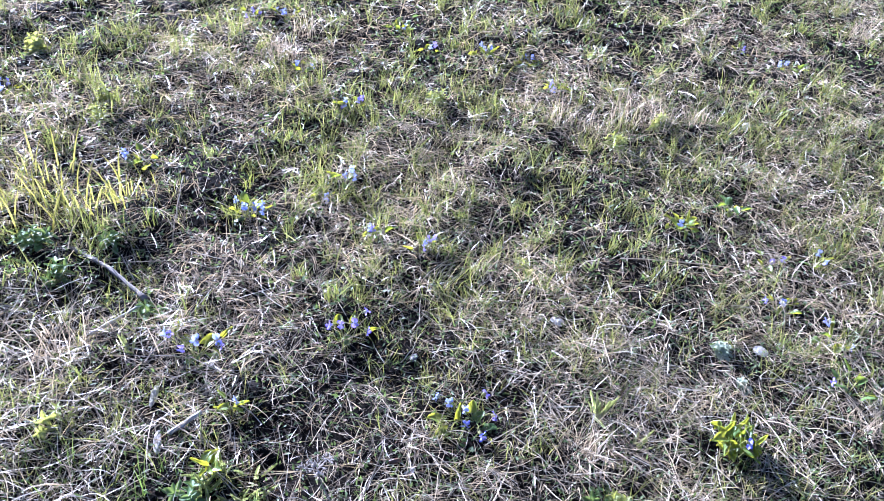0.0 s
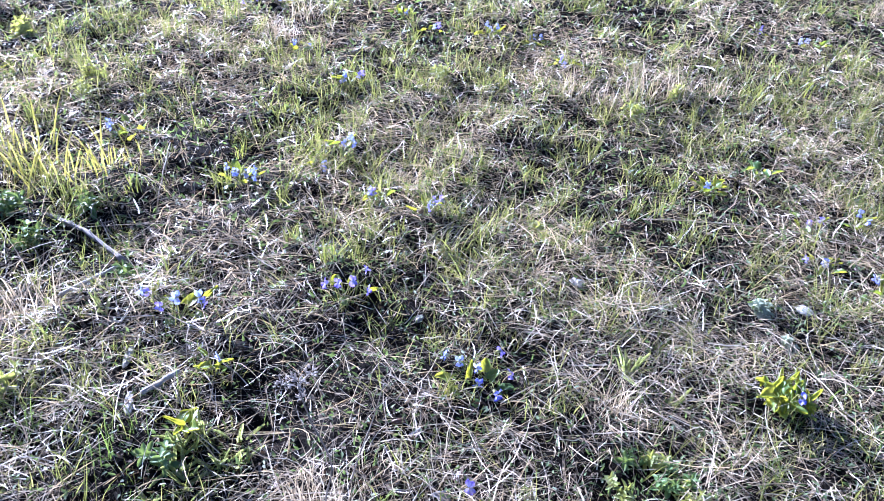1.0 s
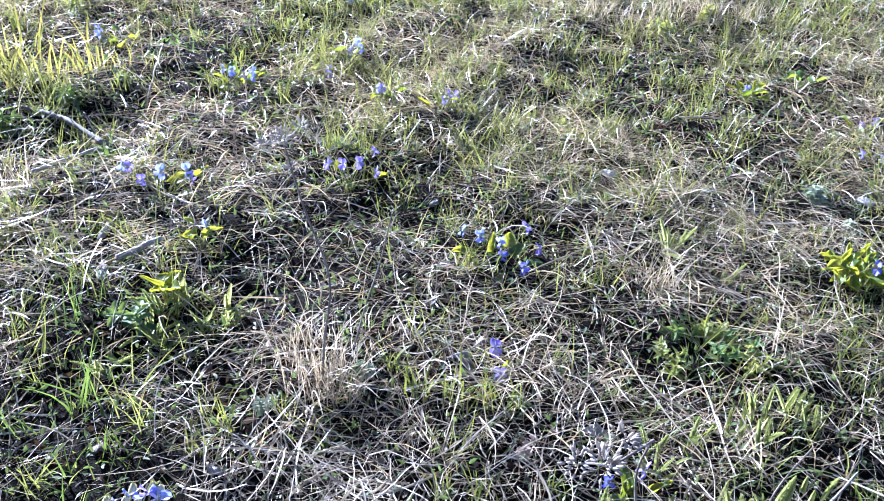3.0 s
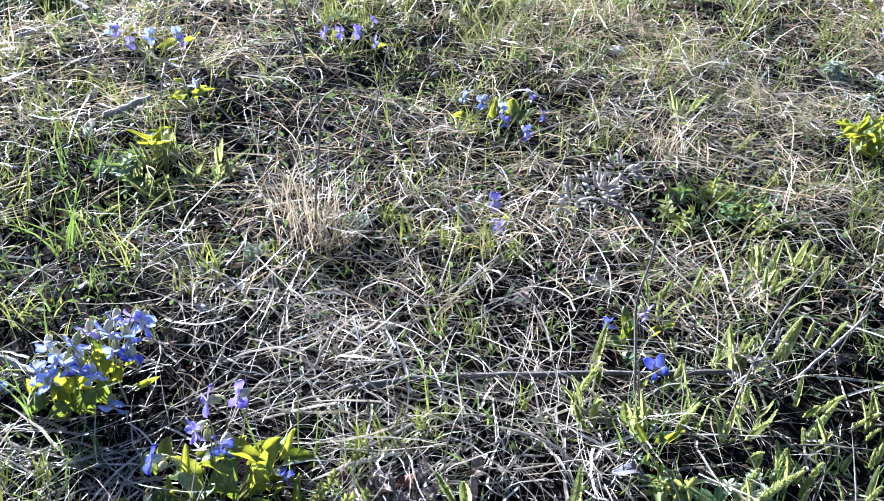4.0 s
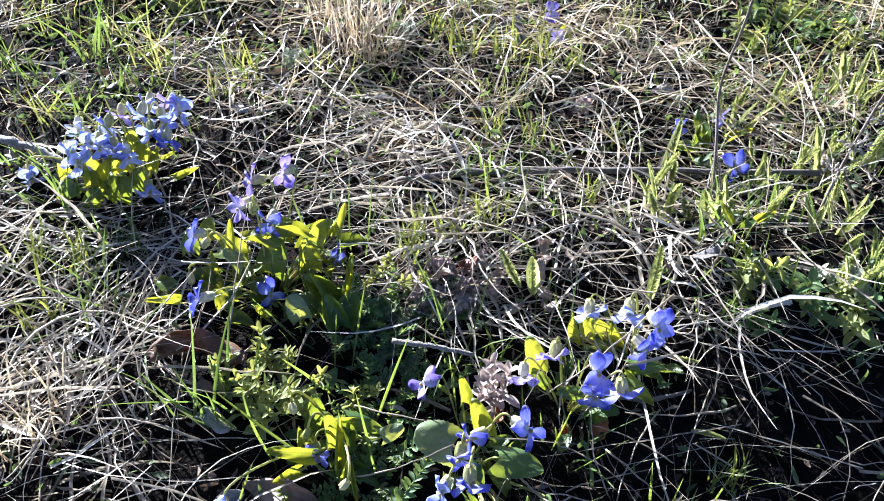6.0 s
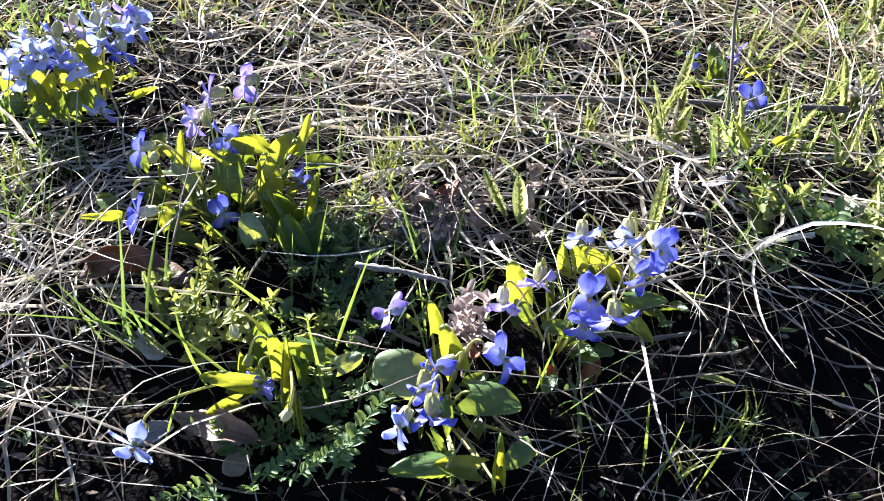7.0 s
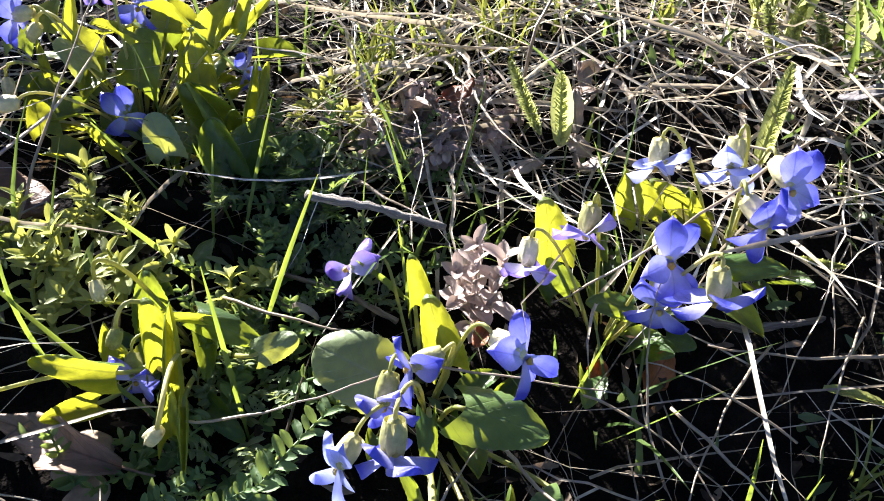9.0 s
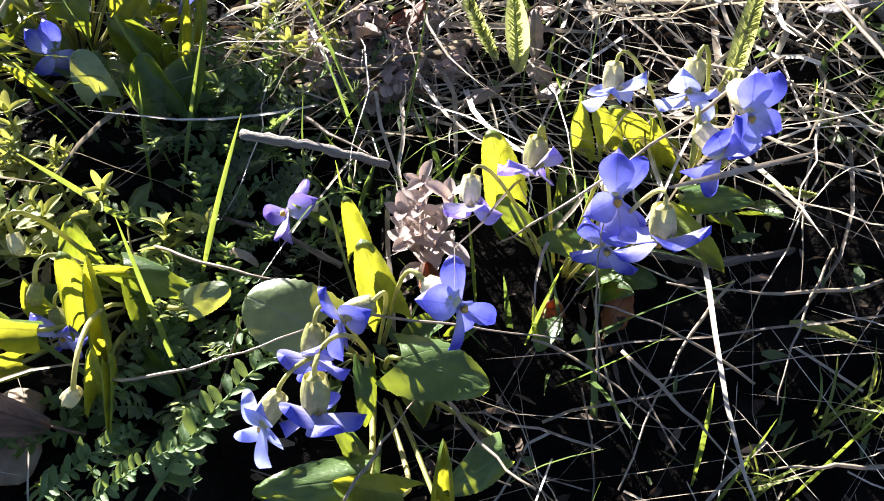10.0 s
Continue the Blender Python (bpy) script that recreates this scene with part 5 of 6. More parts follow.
for px, n, s in (((-0.066, 0.273, -0.027), 7, 1.0), ((-0.05, 0.284, -0.028), 6, 1.0), ((-0.032, 0.282, -0.03), 5, 0.9), ((-0.062, 0.258, -0.026), 4, 0.9), ((0.035, 0.398, -0.025), 5, 0.8), ((0.018, 0.289, -0.036), 3, 0.7)):
    sprigs("green", px, max(2, round(n * 0.5)), 0.018, 0.85 * s)
for px, n, s in (((0.018, 0.336, -0.034), 9, 1.0), ((0.028, 0.354, -0.033), 6, 1.0), ((0.021, 0.277, -0.037), 3, 0.9), ((0.036, 0.256, -0.039), 5, 1.0), ((0.022, 0.242, -0.039), 3, 1.0), ((0.021, 0.219, -0.04), 7, 1.0), ((0.032, 0.296, -0.037), 6, 0.9),
                ((0.056, 0.298, -0.039), 4, 0.8), ((0.021, 0.285, -0.036), 6, 0.9), ((0.016, 0.216, -0.04), 4, 1.0), ((-0.006, 0.19, -0.041), 6, 1.1), ((0.003, 0.357, -0.031), 6, 1.0), ((0.057, 0.359, -0.032), 4, 0.8)):
    lobed("dark", px, n, 0.014, s)
sprigs("purple", (0.103, 0.289, -0.042), 2, 0.004, 1.05, 30)
sprigs("purple", (0.095, 0.3, -0.04), 2, 0.006, 1.0, 25)
for px, n in (((0.037, 0.387, -0.027), 5), ((0.061, 0.392, -0.024), 6), ((0.075, 0.382, -0.025), 6), ((0.055, 0.373, -0.029), 4), ((0.088, 0.401, -0.018), 4), ((0.102, 0.386, -0.02), 3), ((0.071, 0.369, -0.029), 4), ((0.05, 0.377, -0.028), 4), ((0.194, 0.657, -0.018), 4)):
    sprigs("dull", px, n, 0.014, 1.0, 50)
for px, n, s in (((-0.117, 0.709, -0.021), 4, 1.1), ((-0.003, 0.766, -0.009), 5, 1.1), ((0.795, 1.332, 0.006), 5, 1.6), ((0.825, 1.235, -0.011), 4, 1.3), ((0.279, 0.694, -0.022), 2, 1.0), ((0.359, 0.4, 0.006), 3, 1.0)):
    sprigs("silver", px, n, 0.01, s, 55)
for px, n, s in (((0.40, 0.84, -0.026), 5, 0.9), ((0.465, 0.90, -0.02), 5, 0.9), ((0.50, 0.82, -0.012), 4, 0.9), ((-0.006, 0.271, -0.033), 3, 0.8), ((0.351, 0.371, -0), 4, 0.8), ((-0.594, 0.98, -0.004), 5, 1.0), ((-0.886, 2.164, 0.062), 6, 1.4), ((-1.231, 2.433, 0.077), 8, 1.6), ((0.677, 2.191, 0.065), 9, 1.3), ((0.833, 2.338, 0.088), 7, 1.3), ((0.346, 1.584, 0.003), 4, 1.0), ((0.11, 2.339, 0.096), 6, 1.3), ((-0.888, 2.068, 0.053), 6, 1.4)):
    sprigs("broad", px, n, 0.02, s, 60)

for px, n, s in (((0.436, 0.906, -0.021), 3, 1.0), ((0.484, 0.862, -0.016), 4, 0.9), ((0.527, 0.841, -0.007), 3, 0.9), ((-0.844, 1.483, 0.009), 5, 1.6), ((-0.745, 1.389, -0.008), 5, 1.5), ((-0.672, 1.52, 0.019), 4, 1.5), ((-0.32, 0.851, -0.017), 4, 1.2), ((-0.524, 1.293, -0.001), 4, 1.3), ((0.296, 0.387, 0.008), 1, 0.8), ((0.322, 0.379, 0.006), 1, 0.9), ((0.28, 0.385, 0.006), 1, 0.8), ((0.325, 0.375, 0.004), 2, 0.8), ((0.358, 0.363, -0.003), 1, 0.9), ((-0.005, 0.365, -0.03), 3, 0.8)):
    sprigs("deep", px, n, 0.02, s, 60)

for px, n, s in (((0.007, 0.346, -0.032), 2, 1.1), ((0.023, 0.329, -0.034), 2, 0.9), ((0.022, 0.312, -0.035), 2, 0.9), ((0.023, 0.246, -0.039), 2, 0.9), ((0.002, 0.353, -0.032), 2, 1.1), ((0.035, 0.367, -0.031), 2, 1.0), ((0.017, 0.261, -0.037), 2, 1.0), ((0.049, 0.368, -0.031), 2, 1.0), ((0.024, 0.225, -0.04), 2, 0.9), ((0.038, 0.304, -0.037), 2, 0.9), ((0.058, 0.296, -0.04), 1, 0.9), ((-0.008, 0.34, -0.032), 2, 1.25)):
    lobed("downy", px, n + 4, 0.008, s)
for px, n, s in (((0.024, 0.384, -0.028), 2, 0.9), ((-0.048, 0.298, -0.028), 3, 0.9), ((-0.042, 0.275, -0.029), 3, 1.0), ((-0.001, 0.381, -0.029), 3, 0.8), ((-0.063, 0.296, -0.027), 3, 1.0)):
    sprigs("green", px, max(1, n - 1), 0.012, 0.78 * s)
for px, n, s in (((0.268, 0.357, -0.005), 1, 0.7), ((0.289, 0.347, -0.008), 2, 0.7)):
    sprigs("deep", px, n, 0.016, s, 50)
for px, n, s in (((0.276, 0.383, 0.003), 1, 0.9), ((0.284, 0.39, 0.007), 1, 0.9)):
    sprigs("broad", px, n, 0.012, s, 40)

fern = thing("pinnate_herb", (0.028, 0.191, -0.043), "herb with long feathery leaves of small leaflets", "herb", "leafy herbs in the meadow")
FERN = pinnate_mesh(M_DARK, 0.05, 14, 0.0085, 0.0034, 3)
for p0, p1 in (((0.036, 0.184, -0.025), (0.061, 0.231, -0.018)), ((0.005, 0.179, -0.025), (0.027, 0.202, -0.02)), ((0.022, 0.179, -0.02), (0.046, 0.197, -0.012))):
    d = Vector(p1) - Vector(p0)
    s = d.length / 0.05
    part("leaf", FERN, fern, Matrix.Translation(Vector(p0) - fern.location) @ aim((0, 0, 0), math.degrees(math.atan2(d.y, d.x)), math.degrees(math.asin(d.z / d.length))) @ Matrix.Diagonal((s, s, s, 1)))


# ---- tufts of grass and single blades ----
def tuft_mesh(n, tall, wide, spread_r, seed, mat, droop=0.7, split=False):
    q = random.Random(seed)
    b = Build()
    pieces = []
    for k in range(n):
        a, r = q.uniform(0, 6.283), spread_r * math.sqrt(q.random())
        h, w = tall * q.uniform(0.45, 1.1), wide * q.uniform(0.6, 1.2)
        lean, dr, az = q.uniform(0.05, 0.5), droop * q.uniform(0.2, 1.2), q.uniform(0, 6.283)
        c, s = math.cos(az), math.sin(az)
        def fn(u, v):
            out = h * (lean * v + dr * 0.5 * v * v * v)
            ww = u * w / 2 * math.sqrt(max(0, 1 - v ** 2.2))
            return (r * math.cos(a) + out * c - ww * s, r * math.sin(a) + out * s + ww * c, h * v * (1 - 0.25 * dr * v * v) - 0.003 + 0.3 * abs(ww))
        b.sheet(fn, 2, 5)
        if split:
            pieces.append(b.mesh("blade", mat))
            b = Build()
    return pieces if split else b.mesh("grass_tuft", mat)


def tuft(at, me, label, size=1.0):
    split = isinstance(me, list)
    ob = new("grass_tuft", None if split else me)
    if split:
        ob.empty_display_size = 0.01
        for piece in me:
            part("blade", piece, ob)
    ob.matrix_basis = pose(at[0], at[1], gz(at[0], at[1]), 0, 0, R.uniform(0, 360)) @ Matrix.Diagonal((size, size, size, 1))
    return tagged(ob, label, "grass", "tufts of grass")


GREEN_TUFT = [tuft_mesh(14, 0.05, 0.0022, 0.014, s, M_LUSH, split=True) for s in (1, 2, 3)]
TALL_TUFT = [tuft_mesh(22, 0.13, 0.0042, 0.085, s, M_TALL, 0.7, split=True) for s in (4, 5)]
SMALL_TALL = [tuft_mesh(13, 0.065, 0.003, 0.022, s, M_LUSH, 0.5, split=True) for s in (6, 7)]
DRY_TUFT = [tuft_mesh(50, 0.09, 0.0014, 0.04, s, M_GOLD, 1.3) for s in (8, 9)]
for x, y, s in ((-0.86, 1.62, 1.1), (-0.75, 1.66, 1.0), (-0.93, 1.72, 1.1), (-1.0, 1.62, 1.0), (-0.68, 1.72, 0.8)):
    tuft((x, y), R.choice(TALL_TUFT), "tall tuft of sunlit yellow-green grass blades", s)
for px, s in (((-0.731, 1.572, 0.018), 1.0), ((-0.604, 1.6, 0.022), 0.9), ((-0.204, 1.794, 0.012), 1.1), ((0.02, 1.498, 0.022), 0.7), ((0.807, 1.841, 0.023), 1.0), ((-0.409, 1.821, 0.026), 0.8), ((-0.051, 1.314, -0.015), 0.8), ((-0.125, 1.388, 0.016), 0.9), ((0.168, 1.752, 0.028), 0.8),
              ((1.3, 2.45, 0.096), 1.2), ((1.556, 2.808, 0.115), 1.3), ((1.62, 2.736, 0.108), 1.2), ((1.641, 3.212, 0.177), 1.2), ((-0.726, 2.011, 0.028), 1.0), ((1.634, 2.425, 0.082), 1.2), ((0.6, 1.688, 0.011), 0.9), ((0.559, 1.524, 0.002), 0.8), ((0.148, 2.767, 0.105), 1.2), ((-0.025, 2.861, 0.115), 1.0), ((1.204, 1.437, 0.004), 1.0), ((0.719, 1.827, 0.032), 0.7)):
    tuft(px, R.choice(SMALL_TALL), "small tuft of bright upright grass blades", s)
for px, s in (((0.031, 0.423, -0.02), 0.8), ((0.062, 0.433, -0.014), 0.8), ((0.069, 0.429, -0.014), 0.6), ((0.094, 0.443, -0.008), 0.8), ((0.116, 0.462, -0.005), 0.7), ((-0.017, 0.356, -0.03), 0.9), ((-0.031, 0.344, -0.03), 0.8), ((0.175, 0.484, -0.006), 0.7), ((-0.153, 0.656, -0.018), 1.1), ((-0.169, 0.626, -0.016), 0.9)):
    tuft(px, R.choice(GREEN_TUFT), "thin tuft of fresh green grass blades", s)
for px, s in (((0.065, 0.738, -0.01), 1.2), ((0.111, 0.73, -0.008), 1.2), ((0.151, 0.725, -0.009), 1.0), ((0.184, 0.722, -0.011), 1.0), ((0.032, 0.78, -0.009), 0.9), ((-0.087, 0.698, -0.022), 0.8), ((0.096, 0.585, -0.016), 0.8), ((0.222, 0.604, -0.027), 0.8), ((0.039, 0.414, -0.021), 0.9),
              ((0.131, 0.592, -0.018), 0.7), ((0.038, 0.425, -0.018), 0.7), ((0.091, 0.46, -0.007), 0.7), ((0.263, 0.257, -0.049), 0.6), ((0.223, 0.232, -0.06), 0.6), ((0.251, 0.251, -0.052), 0.6), ((-0.216, 0.322, -0.027), 1.0), ((-0.212, 0.381, -0.027), 0.9), ((-0.246, 0.373, -0.024), 0.9)):
    tuft(px, R.choice(GREEN_TUFT), "thin tuft of fresh green grass blades", s)
for px, s in (((-0.06, 0.737, -0.014), 0.9), ((-0.051, 0.76, -0.012), 1.0), ((-0.078, 0.799, -0.006), 0.9), ((-0.028, 0.734, -0.017), 0.7), ((-0.663, 1.186, -0.027), 1.6), ((0.623, 2.307, 0.058), 1.3), ((0.743, 2.367, 0.084), 1.5), ((0.851, 2.338, 0.09), 1.3), ((0.993, 2.418, 0.077), 1.2), ((0.507, 2.316, 0.072), 1.2), ((0.416, 1.017, -0.01), 0.9), ((1.053, 1.132, 0.001), 1.0),
              ((-0.19, 0.242, -0.032), 0.8), ((-0.391, 2.734, 0.12), 1.3), ((-0.442, 2.557, 0.099), 1.2), ((1.936, 3.29, 0.156), 1.5)):
    tuft(px, R.choice(DRY_TUFT), "tuft of dry straw-coloured grass standing in the meadow", s)


def blade(pts, width, mat, name, label, category, group, round_stem=False):
    """One stalk or blade through the places given."""
    pts = [Vector(p) for p in pts]
    if mat is M_BLADE:
        pts[0].z = min(pts[0].z, gz(pts[0].x, pts[0].y))
    if len(pts) == 2:
        c = (pts[0] + pts[1]) / 2 + Vector((0, 0, 0.04 * (pts[1] - pts[0]).length))
        line = bez(pts[0], c, c, pts[1], 8)
    elif len(pts) == 3:
        line = bez(pts[0], pts[1] * 0.67 + pts[0] * 0.33, pts[1] * 0.67 + pts[2] * 0.33, pts[2], 10)
    else:
        line = bez(*pts[:4], 12)
    o = line[0].copy()
    n = len(line)
    b = Build()
    if round_stem:
        b.tube([p - o + Vector((math.sin(2.3 * k + o.x * 90), math.sin(1.7 * k + o.y * 70), 0)) * width * 0.35 for k, p in enumerate(line)], [width * 0.42 * (1.1 - 0.75 * (k / n) ** 2 + 0.10 * math.sin(7 * k)) for k in range(n)], 6)
    else:
        d0 = (line[-1] - o).normalized()
        side = d0.cross(Vector((0.2, -0.6, 0.75))).normalized()
        up = side.cross(d0)
        def fn(u, v):
            k = min(n - 2, int(v * (n - 1)))
            c = line[k].lerp(line[k + 1], v * (n - 1) - k) - o
            w = width * 0.45 * math.sqrt(max(0.01, 1 - v ** 2.5)) * min(1, 0.35 + 2.5 * v)
            return c + u * w * side + 0.35 * abs(u) * w * up
        b.sheet(fn, 2, n - 1)
    ob = new(name, b.mesh(name, mat))
    ob.location = o
    return tagged(ob, label, category, group)


GB = ("tall_grass", "single tall sunlit green grass leaf", "grass", "single grass blades")
def green_blade(width, *pts):
    return blade(pts, width, M_BLADE, *GB)


green_blade(.0022, (0.022, 0.263, -0.02), (0.042, 0.289, 0.03))
green_blade(.0026, (-0.005, 0.285, 0), (-0.038, 0.283, 0.006))
green_blade(.0022, (0.031, 0.225, -0.01), (0.014, 0.25, 0.02))
green_blade(.0020, (0.038, 0.21, -0.015), (-0.042, 0.234, 0), (-0.073, 0.251, 0.012))
green_blade(.0018, (0.002, 0.307, -0.02), (0.007, 0.348, 0.015))
green_blade(.0016, (-0.038, 0.327, -0.02), (-0.069, 0.334, 0.005))
green_blade(.0016, (-0.005, 0.318, -0.02), (-0.023, 0.332, 0))
green_blade(.0016, (-0.009, 0.305, -0.02), (-0.009, 0.321, 0.01))
green_blade(.0020, (-0.034, 0.231, -0.02), (-0.049, 0.235, 0), (-0.054, 0.25, 0.015))
green_blade(.0030, (-0.072, 0.273, -0.02), (-0.082, 0.277, 0.01))
green_blade(.0018, (0.141, 0.266, -0.02), (0.147, 0.264, 0.005))
green_blade(.0016, (0.077, 0.285, -0.02), (0.068, 0.298, 0.005))
green_blade(.0032, (0.074, 0.298, -0.02), (0.056, 0.282, -0.002))
green_blade(.0014, (-0.051, 0.201, -0.02), (-0.04, 0.21, 0))
green_blade(.0016, (0.122, 0.277, -0.02), (0.116, 0.283, 0))
green_blade(.0016, (0.029, 0.436, -0.025), (0.026, 0.423, 0.01))
green_blade(.0018, (0.096, 0.463, -0.025), (0.086, 0.486, 0.03))
green_blade(.0022, (0.171, 0.488, -0.02), (0.187, 0.507, 0.01))
green_blade(.0018, (0.07, 0.425, -0.025), (0.041, 0.456, 0.02))
green_blade(.0026, (0.202, 0.226, -0.025), (0.194, 0.235, -0.005))
green_blade(.0018, (0.205, 0.215, -0.02), (0.211, 0.226, -0.005))
green_blade(.0020, (0.232, 0.224, -0.025), (0.243, 0.234, -0.005))
green_blade(.0018, (0.249, 0.361, -0.02), (0.24, 0.365, 0.01))
green_blade(.0030, (0.137, 0.366, -0.02), (0.141, 0.394, 0))
green_blade(.0020, (0.113, 0.691, -0.02), (0.158, 0.755, 0.02))
green_blade(.0020, (0.093, 0.515, -0.02), (0.087, 0.454, -0.01))
ST = ("dry_stalk", "long pale dry grass stalk lying over the plants", "dry grass", "long dry stalks")
def dry_stalk(width, *pts):
    return blade(pts, width, M_REED, *ST, round_stem=True)


dry_stalk(0.0013, (0.213, 0.337, 0.038), (0.17, 0.286, 0.045), (0.145, 0.264, 0.03), (0.126, 0.272, 0.002))
dry_stalk(0.0012, (0.184, 0.40, 0.0), (0.21, 0.40, 0.05), (0.222, 0.378, 0.055), (0.225, 0.362, 0.05))
dry_stalk(0.0013, (0.225, 0.362, 0.05), (0.25, 0.275, 0.047))
dry_stalk(0.0010, (0.017, 0.214, -0.012), (0.035, 0.212, -0.005), (0.058, 0.222, -0), (0.075, 0.234, 0))
dry_stalk(0.0012, (0.01, 0.267, -0.015), (0.043, 0.252, -0.005), (0.072, 0.252, -0.005))
dry_stalk(0.0010, (0.076, 0.243, -0.005), (0.109, 0.243, -0.003), (0.149, 0.24, 0))
dry_stalk(0.0008, (0.163, 0.24, -0.02), (0.157, 0.269, 0), (0.155, 0.261, 0.03))
dry_stalk(0.0010, (0.141, 0.252, -0.02), (0.163, 0.247, -0.02), (0.189, 0.22, -0.02))
dry_stalk(0.0013, (0.169, 0.249, -0.015), (0.207, 0.213, -0.02))
dry_stalk(0.0015, (0.116, 0.228, -0.02), (0.124, 0.212, -0.015), (0.143, 0.195, -0.005))
dry_stalk(0.0010, (0.093, 0.187, -0.01), (0.108, 0.224, -0.015))
dry_stalk(0.0010, (0.245, 0.302, -0.015), (0.221, 0.258, -0.01), (0.218, 0.239, -0.02))
dry_stalk(0.0010, (0.212, 0.246, -0.02), (0.182, 0.26, -0.01), (0.16, 0.258, -0.005))
dry_stalk(0.0012, (0.21, 0.286, -0.02), (0.187, 0.258, -0.015), (0.169, 0.205, -0.02))
dry_stalk(0.0015, (0.247, 0.223, -0.02), (0.211, 0.217, -0.02))
dry_stalk(0.0016, (0.263, 0.294, -0.02), (0.228, 0.279, -0.02), (0.186, 0.282, -0.02))
dry_stalk(0.0016, (0.254, 0.358, 0.03), (0.24, 0.379, 0.035))
dry_stalk(0.0010, (0.27, 0.369, 0), (0.234, 0.373, 0), (0.187, 0.382, -0.005))
dry_stalk(0.0012, (0.141, 0.464, -0.015), (0.101, 0.451, -0.02), (0.071, 0.421, -0.02))
dry_stalk(0.0032, (0.16, 0.455, 0), (0.139, 0.419, -0.02))
dry_stalk(0.0010, (0.232, 0.51, -0.01), (0.199, 0.463, -0.01), (0.15, 0.441, -0.01), (0.116, 0.425, -0.02))
dry_stalk(0.0012, (0.234, 0.631, 0), (0.239, 0.578, 0), (0.215, 0.486, -0.01))
dry_stalk(0.0012, (0.18, 0.407, -0.02), (0.134, 0.395, -0.01), (0.1, 0.372, -0.02))
dry_stalk(0.0010, (0.277, 0.565, 0), (0.365, 0.548, 0.02), (0.465, 0.631, 0.03))
dry_stalk(0.0026, (0.329, 0.824, 0.01), (0.347, 0.708, 0.015), (0.409, 0.615, 0))
dry_stalk(0.0016, (0.252, 0.361, 0), (0.242, 0.425, 0.005), (0.188, 0.456, 0))
dry_stalk(0.0012, (-0.108, 0.681, 0), (0.01, 0.531, 0))
dry_stalk(0.0022, (-0.034, 0.538, 0), (0.01, 0.531, 0))
dry_stalk(0.0030, (0.592, 1.614, 0.05), (0.819, 1.626, 0.06), (1.033, 1.616, 0.05), (1.219, 1.561, 0.03))
dry_stalk(0.0026, (-0.62, 1.806, 0.01), (-0.33, 1.648, 0.03))
dry_stalk(0.0038, (-0.546, 1.567, 0), (-0.564, 1.76, 0.08))
dry_stalk(0.0038, (-0.481, 1.974, 0.02), (-0.382, 1.923, 0.02))
dry_stalk(0.0030, (-0.683, 1.671, 0), (-0.768, 1.753, 0.06))
dry_stalk(0.0026, (-0.783, 1.18, 0.02), (-0.779, 1.285, 0.04), (-0.782, 1.358, 0.06))
dry_stalk(0.0030, (-0.406, 1.001, 0.01), (-0.288, 0.932, 0.01))
dry_stalk(0.0026, (-0.768, 1.148, 0.02), (-0.685, 1.104, 0.01))
dry_stalk(0.0030, (0.479, 1.007, 0.01), (0.555, 0.94, 0.01))
dry_stalk(0.0016, (-0.68, 1.431, 0.02), (-0.363, 1.467, 0.03))
dry_stalk(0.0030, (1.142, 1.411, 0.02), (1.128, 1.197, 0.01))
dry_stalk(0.0022, (0.216, 0.987, 0.02), (0.375, 1.106, 0.02))
blade(((-0.166, 0.255, -0.04), (-0.158, 0.328, -0.015), (-0.13, 0.39, -0.025)), 0.0026, M_REED, *ST)
blade(((-0.145, 0.318, -0.02), (-0.12, 0.263, -0.01), (-0.118, 0.254, -0.03)), 0.0018, M_BLADE, *GB)
blade(((-0.14, 0.259, -0.03), (-0.098, 0.235, -0.01), (-0.065, 0.231, -0.02)), 0.0016, M_REED, *ST)
blade(((0.174, 0.278, 0.03), (0.191, 0.272, 0.046), (0.209, 0.278, 0.05)), 0.0021, M_REED, *ST)
dry_stalk(0.0017, (-0.146, 0.23, -0.012), (-0.135, 0.288, 0.012), (-0.116, 0.36, 0.004))
dry_stalk(0.0011, (-0.111, 0.241, -0.012), (-0.127, 0.274, 0.012), (-0.15, 0.311, 0.004))
dry_stalk(0.0012, (-0.137, 0.232, 0.0), (-0.102, 0.231, 0.008), (-0.07, 0.224, -0.005))
dry_stalk(0.001, (-0.156, 0.244, -0.012), (-0.142, 0.26, 0.012), (-0.138, 0.294, 0.004))
dry_stalk(0.001, (-0.205, 0.294, -0.012), (-0.166, 0.309, 0.012), (-0.159, 0.352, 0.004))
dry_stalk(0.0012, (-0.24, 0.31, 0.0), (-0.199, 0.324, 0.014), (-0.161, 0.32, 0.0))
dry_stalk(0.001, (-0.207, 0.266, -0.012), (-0.185, 0.282, 0.012), (-0.166, 0.316, 0.004))
dry_stalk(0.0009, (-0.238, 0.291, -0.012), (-0.211, 0.298, 0.012), (-0.189, 0.313, 0.004))
dry_stalk(0.001, (-0.107, 0.271, -0.01), (-0.082, 0.253, 0.0), (-0.058, 0.269, -0.012))
# a kinked thin stalk leaning over the large violet
blade(((-0.078, 0.288, -0.015), (-0.083, 0.34, 0.01), (-0.088, 0.408, 0.028)), 0.0013, M_REED, *ST, round_stem=True)
blade(((-0.088, 0.408, 0.028), (-0.06, 0.43, 0.03), (0.0, 0.44, 0.02)), 0.0012, M_REED, *ST, round_stem=True)


